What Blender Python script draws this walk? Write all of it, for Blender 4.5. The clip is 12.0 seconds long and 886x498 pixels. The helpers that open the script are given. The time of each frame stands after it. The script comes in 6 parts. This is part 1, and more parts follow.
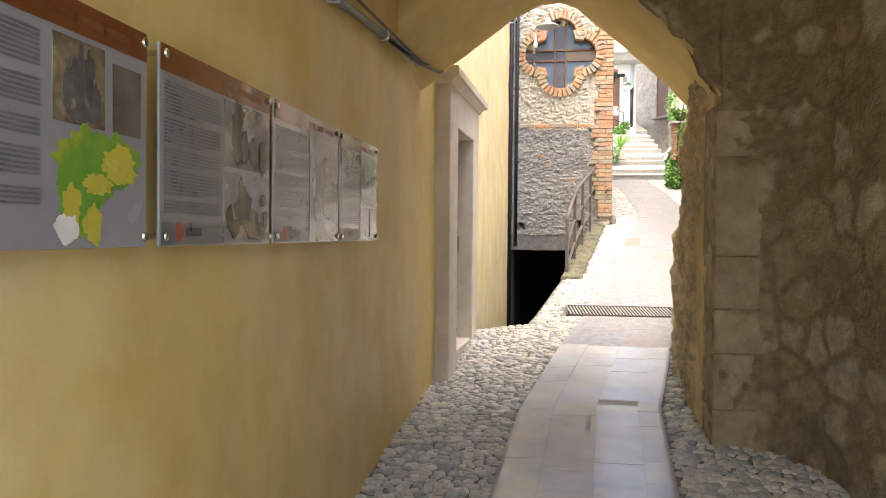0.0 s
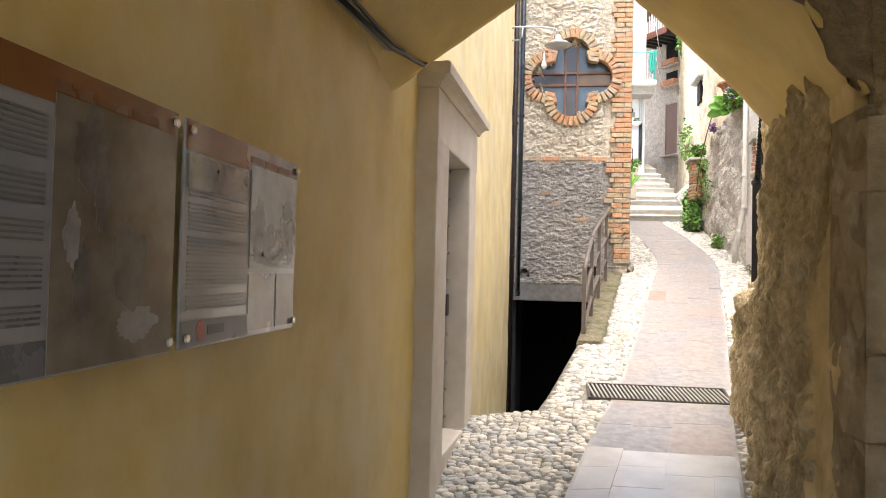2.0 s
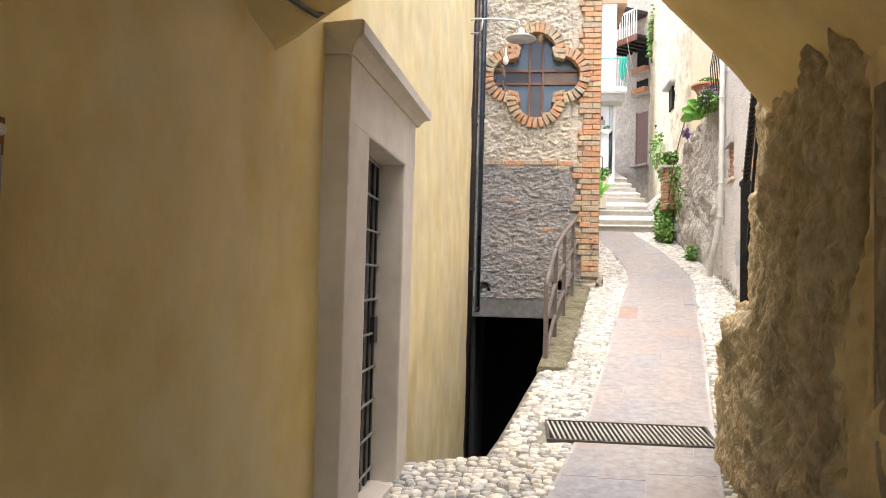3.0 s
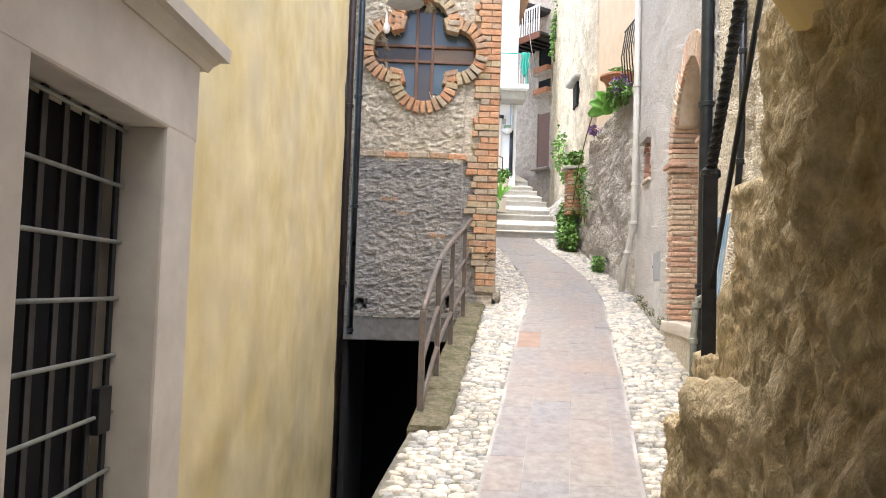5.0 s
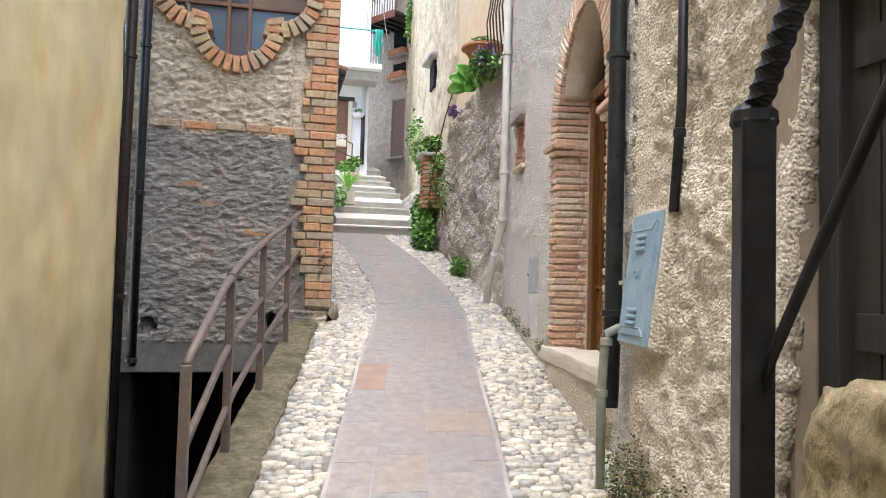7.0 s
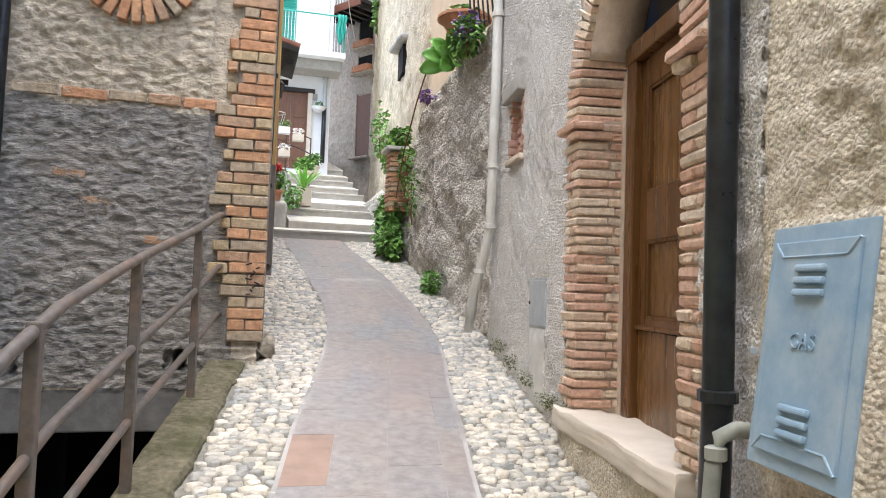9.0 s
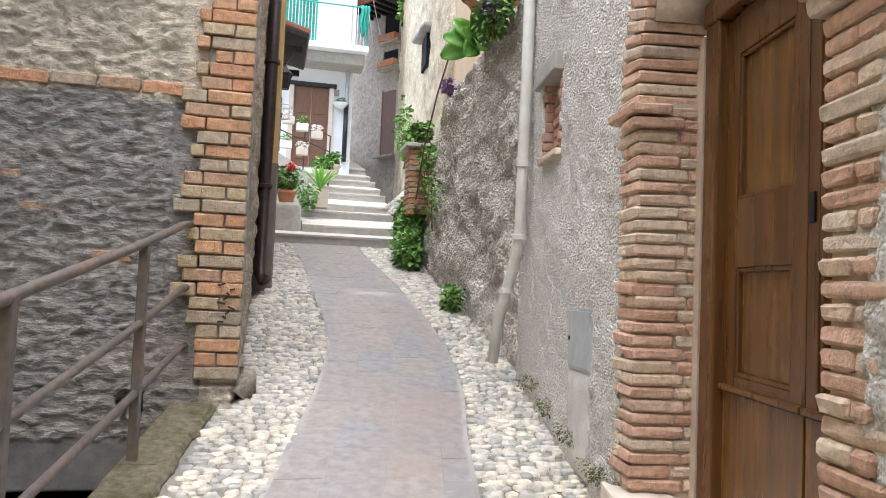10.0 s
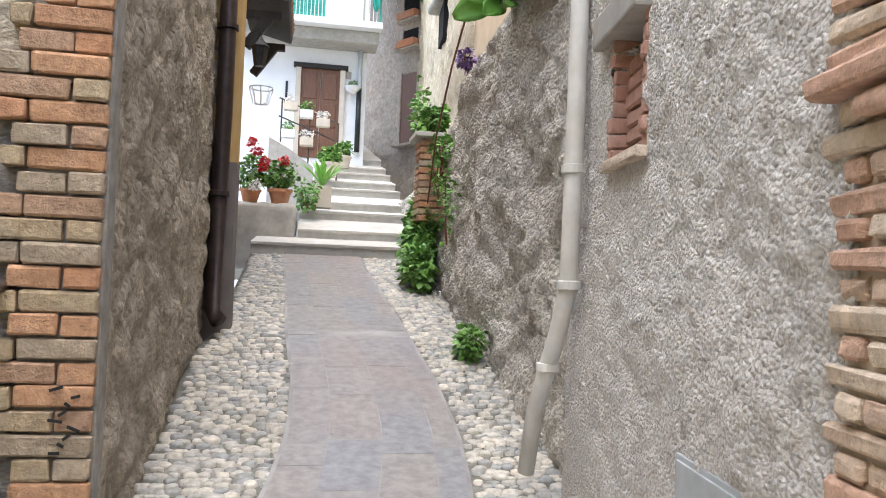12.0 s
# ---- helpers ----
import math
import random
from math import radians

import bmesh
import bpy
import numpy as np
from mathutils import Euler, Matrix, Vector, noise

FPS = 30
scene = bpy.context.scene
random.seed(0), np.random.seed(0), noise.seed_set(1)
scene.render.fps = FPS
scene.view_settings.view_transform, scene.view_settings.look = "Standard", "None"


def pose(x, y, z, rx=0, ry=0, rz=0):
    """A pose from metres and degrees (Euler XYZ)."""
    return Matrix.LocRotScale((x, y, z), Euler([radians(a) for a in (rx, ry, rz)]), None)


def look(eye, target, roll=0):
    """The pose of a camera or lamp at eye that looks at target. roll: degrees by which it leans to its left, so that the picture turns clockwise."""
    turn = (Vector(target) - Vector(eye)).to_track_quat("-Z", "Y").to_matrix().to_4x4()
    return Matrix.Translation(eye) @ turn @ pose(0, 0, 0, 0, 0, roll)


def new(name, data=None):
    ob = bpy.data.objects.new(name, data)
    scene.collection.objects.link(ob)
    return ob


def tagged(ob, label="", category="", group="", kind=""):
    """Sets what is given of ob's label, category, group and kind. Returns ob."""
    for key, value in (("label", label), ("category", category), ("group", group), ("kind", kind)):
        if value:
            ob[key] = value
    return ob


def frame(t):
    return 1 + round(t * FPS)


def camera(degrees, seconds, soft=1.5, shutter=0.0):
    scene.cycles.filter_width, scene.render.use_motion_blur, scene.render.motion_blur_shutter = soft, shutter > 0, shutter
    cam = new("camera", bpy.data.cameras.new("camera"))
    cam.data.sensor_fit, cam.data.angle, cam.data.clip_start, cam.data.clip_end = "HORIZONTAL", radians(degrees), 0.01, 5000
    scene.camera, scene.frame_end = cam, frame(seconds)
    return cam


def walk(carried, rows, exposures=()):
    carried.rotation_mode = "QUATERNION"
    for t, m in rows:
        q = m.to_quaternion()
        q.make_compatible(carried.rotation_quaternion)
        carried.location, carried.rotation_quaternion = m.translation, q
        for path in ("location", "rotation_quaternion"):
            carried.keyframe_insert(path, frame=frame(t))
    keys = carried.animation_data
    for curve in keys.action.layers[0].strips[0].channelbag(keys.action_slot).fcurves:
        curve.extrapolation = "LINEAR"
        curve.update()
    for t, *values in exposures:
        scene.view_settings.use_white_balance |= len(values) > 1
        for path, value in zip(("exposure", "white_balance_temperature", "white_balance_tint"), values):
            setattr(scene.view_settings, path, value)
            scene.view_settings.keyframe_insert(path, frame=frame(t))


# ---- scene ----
cam = camera(61.5, 12.0, soft=1.0)
PATH = [
    (0, (0.052, -0.05, 1.598), (-0.241, 1.928, 1.559), 0.5),
    (0.5, (-0.039, 0.367, 1.669), (-0.328, 2.346, 1.643), 1.2),
    (1, (-0.054, 0.811, 1.671), (-0.353, 2.789, 1.684), 0.9),
    (1.5, (-0.097, 1.246, 1.697), (-0.394, 3.223, 1.739), 1.2),
    (2, (-0.122, 1.723, 1.746), (-0.41, 3.702, 1.807), 1.4),
    (2.5, (-0.029, 2.241, 1.792), (-0.302, 4.221, 1.87), 1.0),
    (3, (0.01, 2.726, 1.794), (-0.205, 4.712, 1.886), 1.5),
    (4.8, (0.213, 4.367, 1.978), (0.232, 6.365, 2.074), 2.1),
    (5, (0.231, 4.551, 1.962), (0.277, 6.548, 2.069), 1.8),
    (5.5, (0.311, 5.029, 2.045), (0.433, 7.023, 2.147), 1.6),
    (6, (0.335, 5.466, 2.083), (0.572, 7.449, 2.187), 1.6),
    (6.5, (0.45, 5.946, 2.106), (0.795, 7.913, 2.213), 1.6),
    (7, (0.583, 6.425, 2.163), (1.012, 8.377, 2.261), 1.5),
    (7.2, (0.622, 6.613, 2.165), (1.077, 8.558, 2.266), 1.7),
    (8.8, (0.85, 7.906, 2.285), (1.382, 9.831, 2.401), 1.7),
    (9, (0.908, 8.106, 2.328), (1.426, 10.035, 2.441), 2.0),
    (9.5, (1.07, 8.593, 2.395), (1.548, 10.532, 2.512), 2.2),
    (10, (1.234, 9.054, 2.493), (1.673, 11.003, 2.601), 2.4),
    (10.5, (1.375, 9.503, 2.601), (1.79, 11.457, 2.695), 2.4),
    (11, (1.522, 9.929, 2.688), (1.912, 11.889, 2.776), 2.1),
    (11.5, (1.634, 10.332, 2.773), (2.008, 12.295, 2.855), 2.0),
    (12, (1.726, 10.797, 2.888), (2.089, 12.762, 2.955), 2.2),
]
walk(cam, [(t, look(eye, target, roll)) for t, eye, target, roll in PATH],
     [(0, 2.60, 6800, 12), (2.0, 2.38, 6800, 12), (3.0, 2.23, 6750, 12), (5.0, 2.02, 6450, 11), (7.0, 1.70, 6250, 10), (9.0, 1.70, 6150, 10), (12.0, 1.67, 6150, 10)])

# ---- daylight: a pale overcast sky over a narrow alley ----
world = bpy.data.worlds.new("sky")
scene.world = world
world.use_nodes = True
_n = world.node_tree.nodes
_sky = _n.new("ShaderNodeTexSky")
_sky.sky_type, _sky.sun_disc = "NISHITA", False
_sky.sun_elevation, _sky.sun_rotation = radians(76), radians(-167)
_sky.air_density, _sky.dust_density = 1.0, 3.0
world.node_tree.links.new(_sky.outputs[0], _n["Background"].inputs[0])
_n["Background"].inputs[1].default_value = 0.15
sun_data = bpy.data.lights.new("sun", "SUN")
sun_data.energy, sun_data.angle, sun_data.color = 1.5, radians(75), (1.0, 0.97, 0.92)
sun = new("sun", sun_data)
sun.matrix_world = look((-2.2, 3.5, 24), (1.5, 9.0, 0))
# ---- materials ----
def M(name, c1, c2, c3=None, scale=6.0, big=0.8, rough=0.85, bump=0.3, bscale=45.0, bdist=0.01, pebble=0.0, pscale=70.0,
      rnd="", spread=0.35, metal=0.0, squash=(1, 1, 1), roughvar=0.15, stain=0.5, coat=0.0, palette=(), cells=0.0, joint=(0.3, 0.27, 0.22)):
    """A surface with fine grain, broad stains in the third colour and a relief."""
    m = bpy.data.materials.new(name)
    m.use_nodes = True
    t = m.node_tree
    N, L = t.nodes.new, t.links.new
    b = t.nodes["Principled BSDF"]
    geo = N("ShaderNodeNewGeometry")
    mp = N("ShaderNodeMapping")
    mp.inputs["Scale"].default_value = squash
    L(geo.outputs["Position"], mp.inputs["Vector"])

    def tex(sc, det=6, ro=0.6):
        n = N("ShaderNodeTexNoise")
        n.inputs["Scale"].default_value, n.inputs["Detail"].default_value, n.inputs["Roughness"].default_value = sc, det, ro
        L(mp.outputs[0], n.inputs["Vector"])
        return n.outputs["Fac"]

    def ramp(src, lo, hi, ca, cb):
        r = N("ShaderNodeValToRGB")
        e = r.color_ramp.elements
        e[0].position, e[1].position = lo, hi
        e[0].color, e[1].color = (*ca, 1), (*cb, 1)
        L(src, r.inputs[0])
        return r.outputs[0]

    def mix(kind, fac, a, bb):
        x = N("ShaderNodeMix")
        x.data_type, x.blend_type = "RGBA", kind
        if isinstance(fac, float):
            x.inputs[0].default_value = fac
        else:
            L(fac, x.inputs[0])
        L(a, x.inputs[6])
        L(bb, x.inputs[7])
        return x.outputs[2]

    fine = tex(scale)
    col = ramp(fine, 0.32, 0.68, c1, c2)
    if c3:
        rgb = N("ShaderNodeRGB")
        rgb.outputs[0].default_value = (*c3, 1)
        broad = ramp(tex(big, 8, 0.65), 0.45, 0.68, (0, 0, 0), (stain, stain, stain))
        col = mix("MIX", broad, col, rgb.outputs[0])
    if rnd:
        if rnd == "obj":
            src = N("ShaderNodeObjectInfo").outputs["Random"]
        else:
            src = geo.outputs["Random Per Island"]
        a, z = 1 - spread, 1 + spread
        rc = ramp(src, 0.0, 1.0, (a * 0.95, a, a * 1.05), (min(z * 1.05, 2), z, z * 0.92))
        col = mix("MULTIPLY", 1.0, col, rc)
    if palette:
        src = N("ShaderNodeObjectInfo").outputs["Random"] if rnd != "island" else geo.outputs["Random Per Island"]
        if cells:
            v = N("ShaderNodeTexVoronoi")
            v.inputs["Scale"].default_value = cells
            wv = N("ShaderNodeVectorMath")
            wv.operation = "MULTIPLY_ADD"
            nz2 = N("ShaderNodeTexNoise")
            nz2.inputs["Scale"].default_value = cells * 1.3
            L(mp.outputs[0], nz2.inputs["Vector"])
            L(nz2.outputs["Color"], wv.inputs[0])
            wv.inputs[1].default_value = (0.5 / cells,) * 3
            L(mp.outputs[0], wv.inputs[2])
            L(wv.outputs[0], v.inputs["Vector"])
            sp = N("ShaderNodeSeparateColor")
            L(v.outputs["Color"], sp.inputs[0])
            src = sp.outputs[0]
        pr = N("ShaderNodeValToRGB")
        pr.color_ramp.interpolation = "CONSTANT"
        while len(pr.color_ramp.elements) < len(palette):
            pr.color_ramp.elements.new(0.5)
        for i, (e, cc) in enumerate(zip(pr.color_ramp.elements, palette)):
            e.position, e.color = i / len(palette), (*cc, 1)
        L(src, pr.inputs[0])
        pc = pr.outputs[0]
        if cells:
            ve = N("ShaderNodeTexVoronoi")
            ve.feature = "DISTANCE_TO_EDGE"
            ve.inputs["Scale"].default_value = cells
            L(wv.outputs[0], ve.inputs["Vector"])
            jr = N("ShaderNodeRGB")
            jr.outputs[0].default_value = (*joint, 1)
            pc = mix("MIX", ramp(ve.outputs["Distance"], 0.04, 0.16, (1, 1, 1), (0, 0, 0)), pc, jr.outputs[0])
        col = mix("MIX", 0.72, col, mix("MULTIPLY", 0.75, pc, ramp(fine, 0.3, 0.7, (0.65, 0.65, 0.65), (1.25, 1.25, 1.25))))
    L(col, b.inputs["Base Color"])
    rr = N("ShaderNodeMapRange")
    rr.inputs["To Min"].default_value, rr.inputs["To Max"].default_value = max(0.03, rough - roughvar), min(1, rough + roughvar)
    L(tex(scale * 0.7 + 1), rr.inputs["Value"])
    L(rr.outputs[0], b.inputs["Roughness"])
    b.inputs["Metallic"].default_value = metal
    b.inputs["Coat Weight"].default_value = coat
    if bump:
        bn = N("ShaderNodeBump")
        bn.inputs["Strength"].default_value, bn.inputs["Distance"].default_value = bump, bdist
        h = tex(bscale, 8, 0.65)
        if pebble:
            v = N("ShaderNodeTexVoronoi")
            v.inputs["Scale"].default_value = pscale
            wob = N("ShaderNodeVectorMath")
            wob.operation = "MULTIPLY_ADD"
            nz = N("ShaderNodeTexNoise")
            nz.inputs["Scale"].default_value = pscale * 0.5
            L(mp.outputs[0], nz.inputs["Vector"])
            L(nz.outputs["Color"], wob.inputs[0])
            wob.inputs[1].default_value = (0.8 / pscale,) * 3
            L(mp.outputs[0], wob.inputs[2])
            L(wob.outputs[0], v.inputs["Vector"])
            ma = N("ShaderNodeMath")
            ma.operation = "MULTIPLY_ADD"
            L(v.outputs["Distance"], ma.inputs[0])
            ma.inputs[1].default_value = -pebble
            L(h, ma.inputs[2])
            h = ma.outputs[0]
        L(h, bn.inputs["Height"])
        L(bn.outputs[0], b.inputs["Normal"])
    return m


def glass(name, tint, rough=0.05):
    m = bpy.data.materials.new(name)
    m.use_nodes = True
    b = m.node_tree.nodes["Principled BSDF"]
    b.inputs["Base Color"].default_value = (*tint, 1)
    b.inputs["Roughness"].default_value = rough
    b.inputs["Transmission Weight"].default_value = 0.6
    return m


plaster_yellow = M("ochre_plaster", (0.66, 0.47, 0.145), (0.80, 0.61, 0.23), (0.76, 0.64, 0.38), 2.6, 1.6, 0.5, 0.35, 30, 0.005, squash=(1, 1, 0.85), stain=0.65, roughvar=0.25)
plaster_pale = M("faded_yellow_plaster", (0.72, 0.57, 0.25), (0.86, 0.73, 0.42), (0.66, 0.57, 0.38), 2.4, 1.4, 0.85, 0.3, 40, 0.006, squash=(1, 1, 0.85), stain=0.6)
plaster_vault = M("vault_plaster", (0.64, 0.47, 0.17), (0.75, 0.58, 0.24), (0.50, 0.40, 0.22), 2.4, 1.1, 0.85, 0.35, 35, 0.008, stain=0.7)
rock_warm = M("weathered_limestone", (0.45, 0.34, 0.18), (0.90, 0.76, 0.51), (0.22, 0.19, 0.09), 22, 2.4, 0.93, 1.0, 50, 0.034, stain=0.55, squash=(1, 1, 0.65), pebble=0.35, pscale=36)
rubble_dark = M("rubble_masonry", (0.20, 0.145, 0.078), (0.46, 0.36, 0.22), (0.17, 0.125, 0.07), 16, 1.6, 0.92, 1.0, 40, 0.035, cells=4.2, palette=((0.25, 0.185, 0.10), (0.40, 0.31, 0.19), (0.31, 0.235, 0.13), (0.52, 0.44, 0.31)), joint=(0.25, 0.185, 0.105), stain=0.5)
render_rough = M("roughcast_render", (0.66, 0.605, 0.54), (1.0, 0.98, 0.95), (0.90, 0.85, 0.77), 70, 1.1, 0.92, 1.0, 85, 0.023, pebble=1.1, pscale=72, stain=0.35)
render_tan = M("tan_roughcast", (0.58, 0.49, 0.35), (1.0, 0.93, 0.78), (0.66, 0.55, 0.42), 52, 2.2, 0.92, 1.0, 75, 0.022, pebble=1.0, pscale=62, stain=0.4)
render_old = M("old_grey_roughcast", (0.40, 0.365, 0.315), (0.84, 0.79, 0.70), (0.38, 0.34, 0.285), 40, 2.2, 0.95, 1.0, 60, 0.028, pebble=1.0, pscale=36)
facade_rubble = M("beige_rubble", (0.38, 0.32, 0.24), (0.76, 0.69, 0.56), (0.42, 0.36, 0.29), 20, 3.2, 0.92, 1.0, 36, 0.03, squash=(0.8, 0.8, 1.4))
facade_grey = M("grey_trowelled_render", (0.16, 0.15, 0.145), (0.46, 0.44, 0.41), (0.56, 0.51, 0.44), 26, 2.2, 0.95, 1.0, 60, 0.03, squash=(0.55, 0.55, 1.5), stain=0.42)
concrete = M("old_concrete", (0.33, 0.32, 0.29), (0.45, 0.43, 0.39), (0.25, 0.24, 0.21), 10, 1.5, 0.9, 0.4, 40, 0.006)
mortar = M("grey_mortar", (0.34, 0.33, 0.31), (0.48, 0.47, 0.44), (0.37, 0.36, 0.32), 14, 2, 0.95, 0.6, 50, 0.01)
brick_m = M("old_brick", (0.30, 0.19, 0.12), (0.62, 0.45, 0.30), (0.40, 0.36, 0.29), 30, 7.0, 0.92, 1.0, 70, 0.014, palette=((0.50, 0.40, 0.24), (0.54, 0.25, 0.12), (0.44, 0.28, 0.18), (0.40, 0.34, 0.25), (0.58, 0.31, 0.16), (0.54, 0.28, 0.15), (0.46, 0.37, 0.23)), stain=0.7)
arch_brick = M("pale_terracotta_brick", (0.50, 0.34, 0.23), (0.80, 0.63, 0.49), (0.74, 0.65, 0.54), 30, 11.0, 0.92, 1.0, 80, 0.012, palette=((0.74, 0.58, 0.43), (0.68, 0.43, 0.31), (0.60, 0.35, 0.24), (0.76, 0.65, 0.50), (0.69, 0.51, 0.38), (0.62, 0.53, 0.42), (0.66, 0.40, 0.29)), stain=0.6)
stone_frame = M("smooth_limestone", (0.56, 0.50, 0.42), (0.66, 0.60, 0.51), (0.50, 0.43, 0.34), 6, 1.4, 0.8, 0.25, 60, 0.004)
cobble_m = M("river_cobble", (0.35, 0.337, 0.30), (0.63, 0.615, 0.58), (0.38, 0.355, 0.29), 30, 1.3, 0.38, 0.5, 60, 0.006, rnd="obj", spread=0.32)
cobble_stuff = M("river_cobble_bed", (0.35, 0.337, 0.30), (0.63, 0.615, 0.58), (0.38, 0.355, 0.29), 30, 1.3, 0.38, 0.5, 60, 0.006, rnd="island", spread=0.32)
paver_m = M("porphyry_slab", (0.21, 0.20, 0.197), (0.345, 0.33, 0.325), (0.30, 0.235, 0.21), 16, 0.8, 0.36, 0.35, 60, 0.004, rnd="obj", spread=0.035, roughvar=0.2, stain=0.65)
grout = M("lime_grout", (0.26, 0.248, 0.24), (0.46, 0.445, 0.43), None, 2.2, 1, 0.9, 0.4, 60, 0.004)
moss_kerb = M("mossy_kerb_stone", (0.10, 0.09, 0.052), (0.25, 0.225, 0.155), (0.065, 0.072, 0.024), 24, 5.0, 0.95, 1.0, 50, 0.02, stain=0.85)
iron = M("painted_iron", (0.05, 0.045, 0.04), (0.085, 0.075, 0.07), (0.12, 0.07, 0.045), 20, 4, 0.5, 0.2, 90, 0.002, metal=0.3)
iron_black = M("black_iron", (0.012, 0.012, 0.013), (0.03, 0.03, 0.033), None, 20, 4, 0.4, 0.2, 90, 0.002, metal=0.4)
rail_m = M("brown_grey_railing_paint", (0.085, 0.075, 0.068), (0.14, 0.125, 0.115), (0.2, 0.12, 0.08), 25, 5, 0.5, 0.2, 90, 0.002)
pipe_brown = M("brown_copper_pipe", (0.03, 0.022, 0.02), (0.06, 0.04, 0.035), None, 15, 3, 0.4, 0.1, 60, 0.002, metal=0.5)
pipe_dark = M("dark_patinated_pipe", (0.012, 0.014, 0.018), (0.032, 0.036, 0.042), (0.05, 0.075, 0.07), 14, 2.5, 0.32, 0.2, 60, 0.002, metal=0.4, stain=0.35)
pipe_beige = M("cream_painted_pipe", (0.60, 0.59, 0.55), (0.70, 0.69, 0.65), (0.42, 0.39, 0.32), 10, 2, 0.5, 0.1, 60, 0.002)
pipe_grey = M("grey_green_pipe", (0.20, 0.21, 0.18), (0.30, 0.31, 0.27), None, 14, 3, 0.6, 0.2, 60, 0.003)
# near-black base colour in place of the shade in the pit and behind openings
shade_black = M("soot_black_cellar", (0.004, 0.004, 0.004), (0.008, 0.008, 0.008), None, 5, 1, 1.0, 0.2, 30, 0.01, roughvar=0.0)
wood_door = M("varnished_door_wood", (0.060, 0.026, 0.008), (0.135, 0.058, 0.017), (0.16, 0.075, 0.022), 5, 1.6, 0.30, 0.2, 40, 0.002, squash=(7, 7, 0.5), stain=0.8)
wood_panel = M("golden_varnished_panel", (0.10, 0.046, 0.012), (0.20, 0.095, 0.025), (0.07, 0.036, 0.016), 4, 2.6, 0.26, 0.2, 40, 0.002, squash=(7, 7, 0.5), stain=0.7)
wood_brown = M("brown_panelled_wood", (0.12, 0.055, 0.03), (0.19, 0.09, 0.05), None, 8, 1.8, 0.5, 0.2, 40, 0.002, squash=(6, 6, 0.6))
wood_dark = M("black_weathered_boards", (0.010, 0.009, 0.009), (0.028, 0.025, 0.023), (0.045, 0.036, 0.03), 8, 1.8, 0.7, 0.4, 40, 0.004, squash=(6, 6, 0.5))
wood_beam = M("red_brown_beam", (0.16, 0.06, 0.035), (0.24, 0.10, 0.06), None, 8, 2, 0.7, 0.4, 30, 0.004, squash=(0.5, 6, 6))
gas_blue = M("blue_grey_sheet_metal", (0.20, 0.31, 0.42), (0.30, 0.42, 0.52), (0.40, 0.45, 0.47), 10, 5, 0.55, 0.15, 80, 0.002)
zinc = M("galvanised_sheet", (0.42, 0.46, 0.48), (0.55, 0.58, 0.60), (0.36, 0.38, 0.39), 10, 3, 0.45, 0.1, 80, 0.002, metal=0.4)
paint_white = M("white_wall_paint", (0.78, 0.80, 0.82), (0.84, 0.86, 0.87), (0.70, 0.71, 0.70), 4, 0.8, 0.85, 0.2, 50, 0.004)
paint_ochre = M("ochre_wall_paint", (0.46, 0.29, 0.10), (0.54, 0.36, 0.14), (0.42, 0.28, 0.13), 5, 1.2, 0.85, 0.3, 50, 0.004)
paint_dado = M("grey_brown_dado", (0.13, 0.11, 0.10), (0.18, 0.155, 0.14), None, 5, 1.2, 0.8, 0.3, 50, 0.004)
stone_step = M("pale_stone_step", (0.46, 0.44, 0.40), (0.60, 0.58, 0.53), (0.36, 0.34, 0.30), 9, 1.2, 0.85, 0.5, 40, 0.008)
leafy = M("leaf_green", (0.09, 0.21, 0.04), (0.19, 0.38, 0.08), None, 12, 2, 0.5, 0.0, rnd="island", spread=0.45)
leaf_big = M("broad_leaf", (0.14, 0.36, 0.05), (0.24, 0.50, 0.11), None, 9, 2, 0.4, 0.0, rnd="island", spread=0.3)
terracotta = M("terracotta", (0.42, 0.17, 0.08), (0.55, 0.25, 0.13), (0.50, 0.36, 0.26), 10, 3, 0.85, 0.3, 60, 0.004)
petal_red = M("red_petal", (0.50, 0.012, 0.015), (0.70, 0.03, 0.03), None, 20, 3, 0.6, 0.0, rnd="island", spread=0.3)
petal_white = M("white_petal", (0.72, 0.70, 0.66), (0.85, 0.83, 0.80), None, 20, 3, 0.6, 0.0)
petal_violet = M("violet_petal", (0.13, 0.07, 0.22), (0.24, 0.15, 0.36), None, 20, 3, 0.6, 0.0, rnd="island", spread=0.3)
green_paint = M("sea_green_paint", (0.02, 0.30, 0.24), (0.04, 0.38, 0.30), None, 10, 3, 0.5, 0.1, 60, 0.002)
black_paint = iron_black
red_brick = M("dull_red_brick", (0.36, 0.19, 0.14), (0.52, 0.31, 0.24), (0.46, 0.34, 0.28), 20, 5, 0.9, 0.8, 60, 0.01)
ashlar = M("brown_dressed_stone", (0.28, 0.215, 0.13), (0.45, 0.365, 0.24), (0.22, 0.17, 0.11), 8, 1.7, 0.92, 0.9, 24, 0.02)
side_wall = M("brown_rubble_render", (0.30, 0.25, 0.19), (0.54, 0.47, 0.37), (0.24, 0.21, 0.17), 16, 1.2, 0.95, 1.0, 40, 0.025, pebble=0.8, pscale=30)
far_stone = M("brown_grey_stone", (0.33, 0.28, 0.225), (0.56, 0.49, 0.41), (0.34, 0.30, 0.25), 10, 1.6, 0.95, 0.8, 24, 0.03)
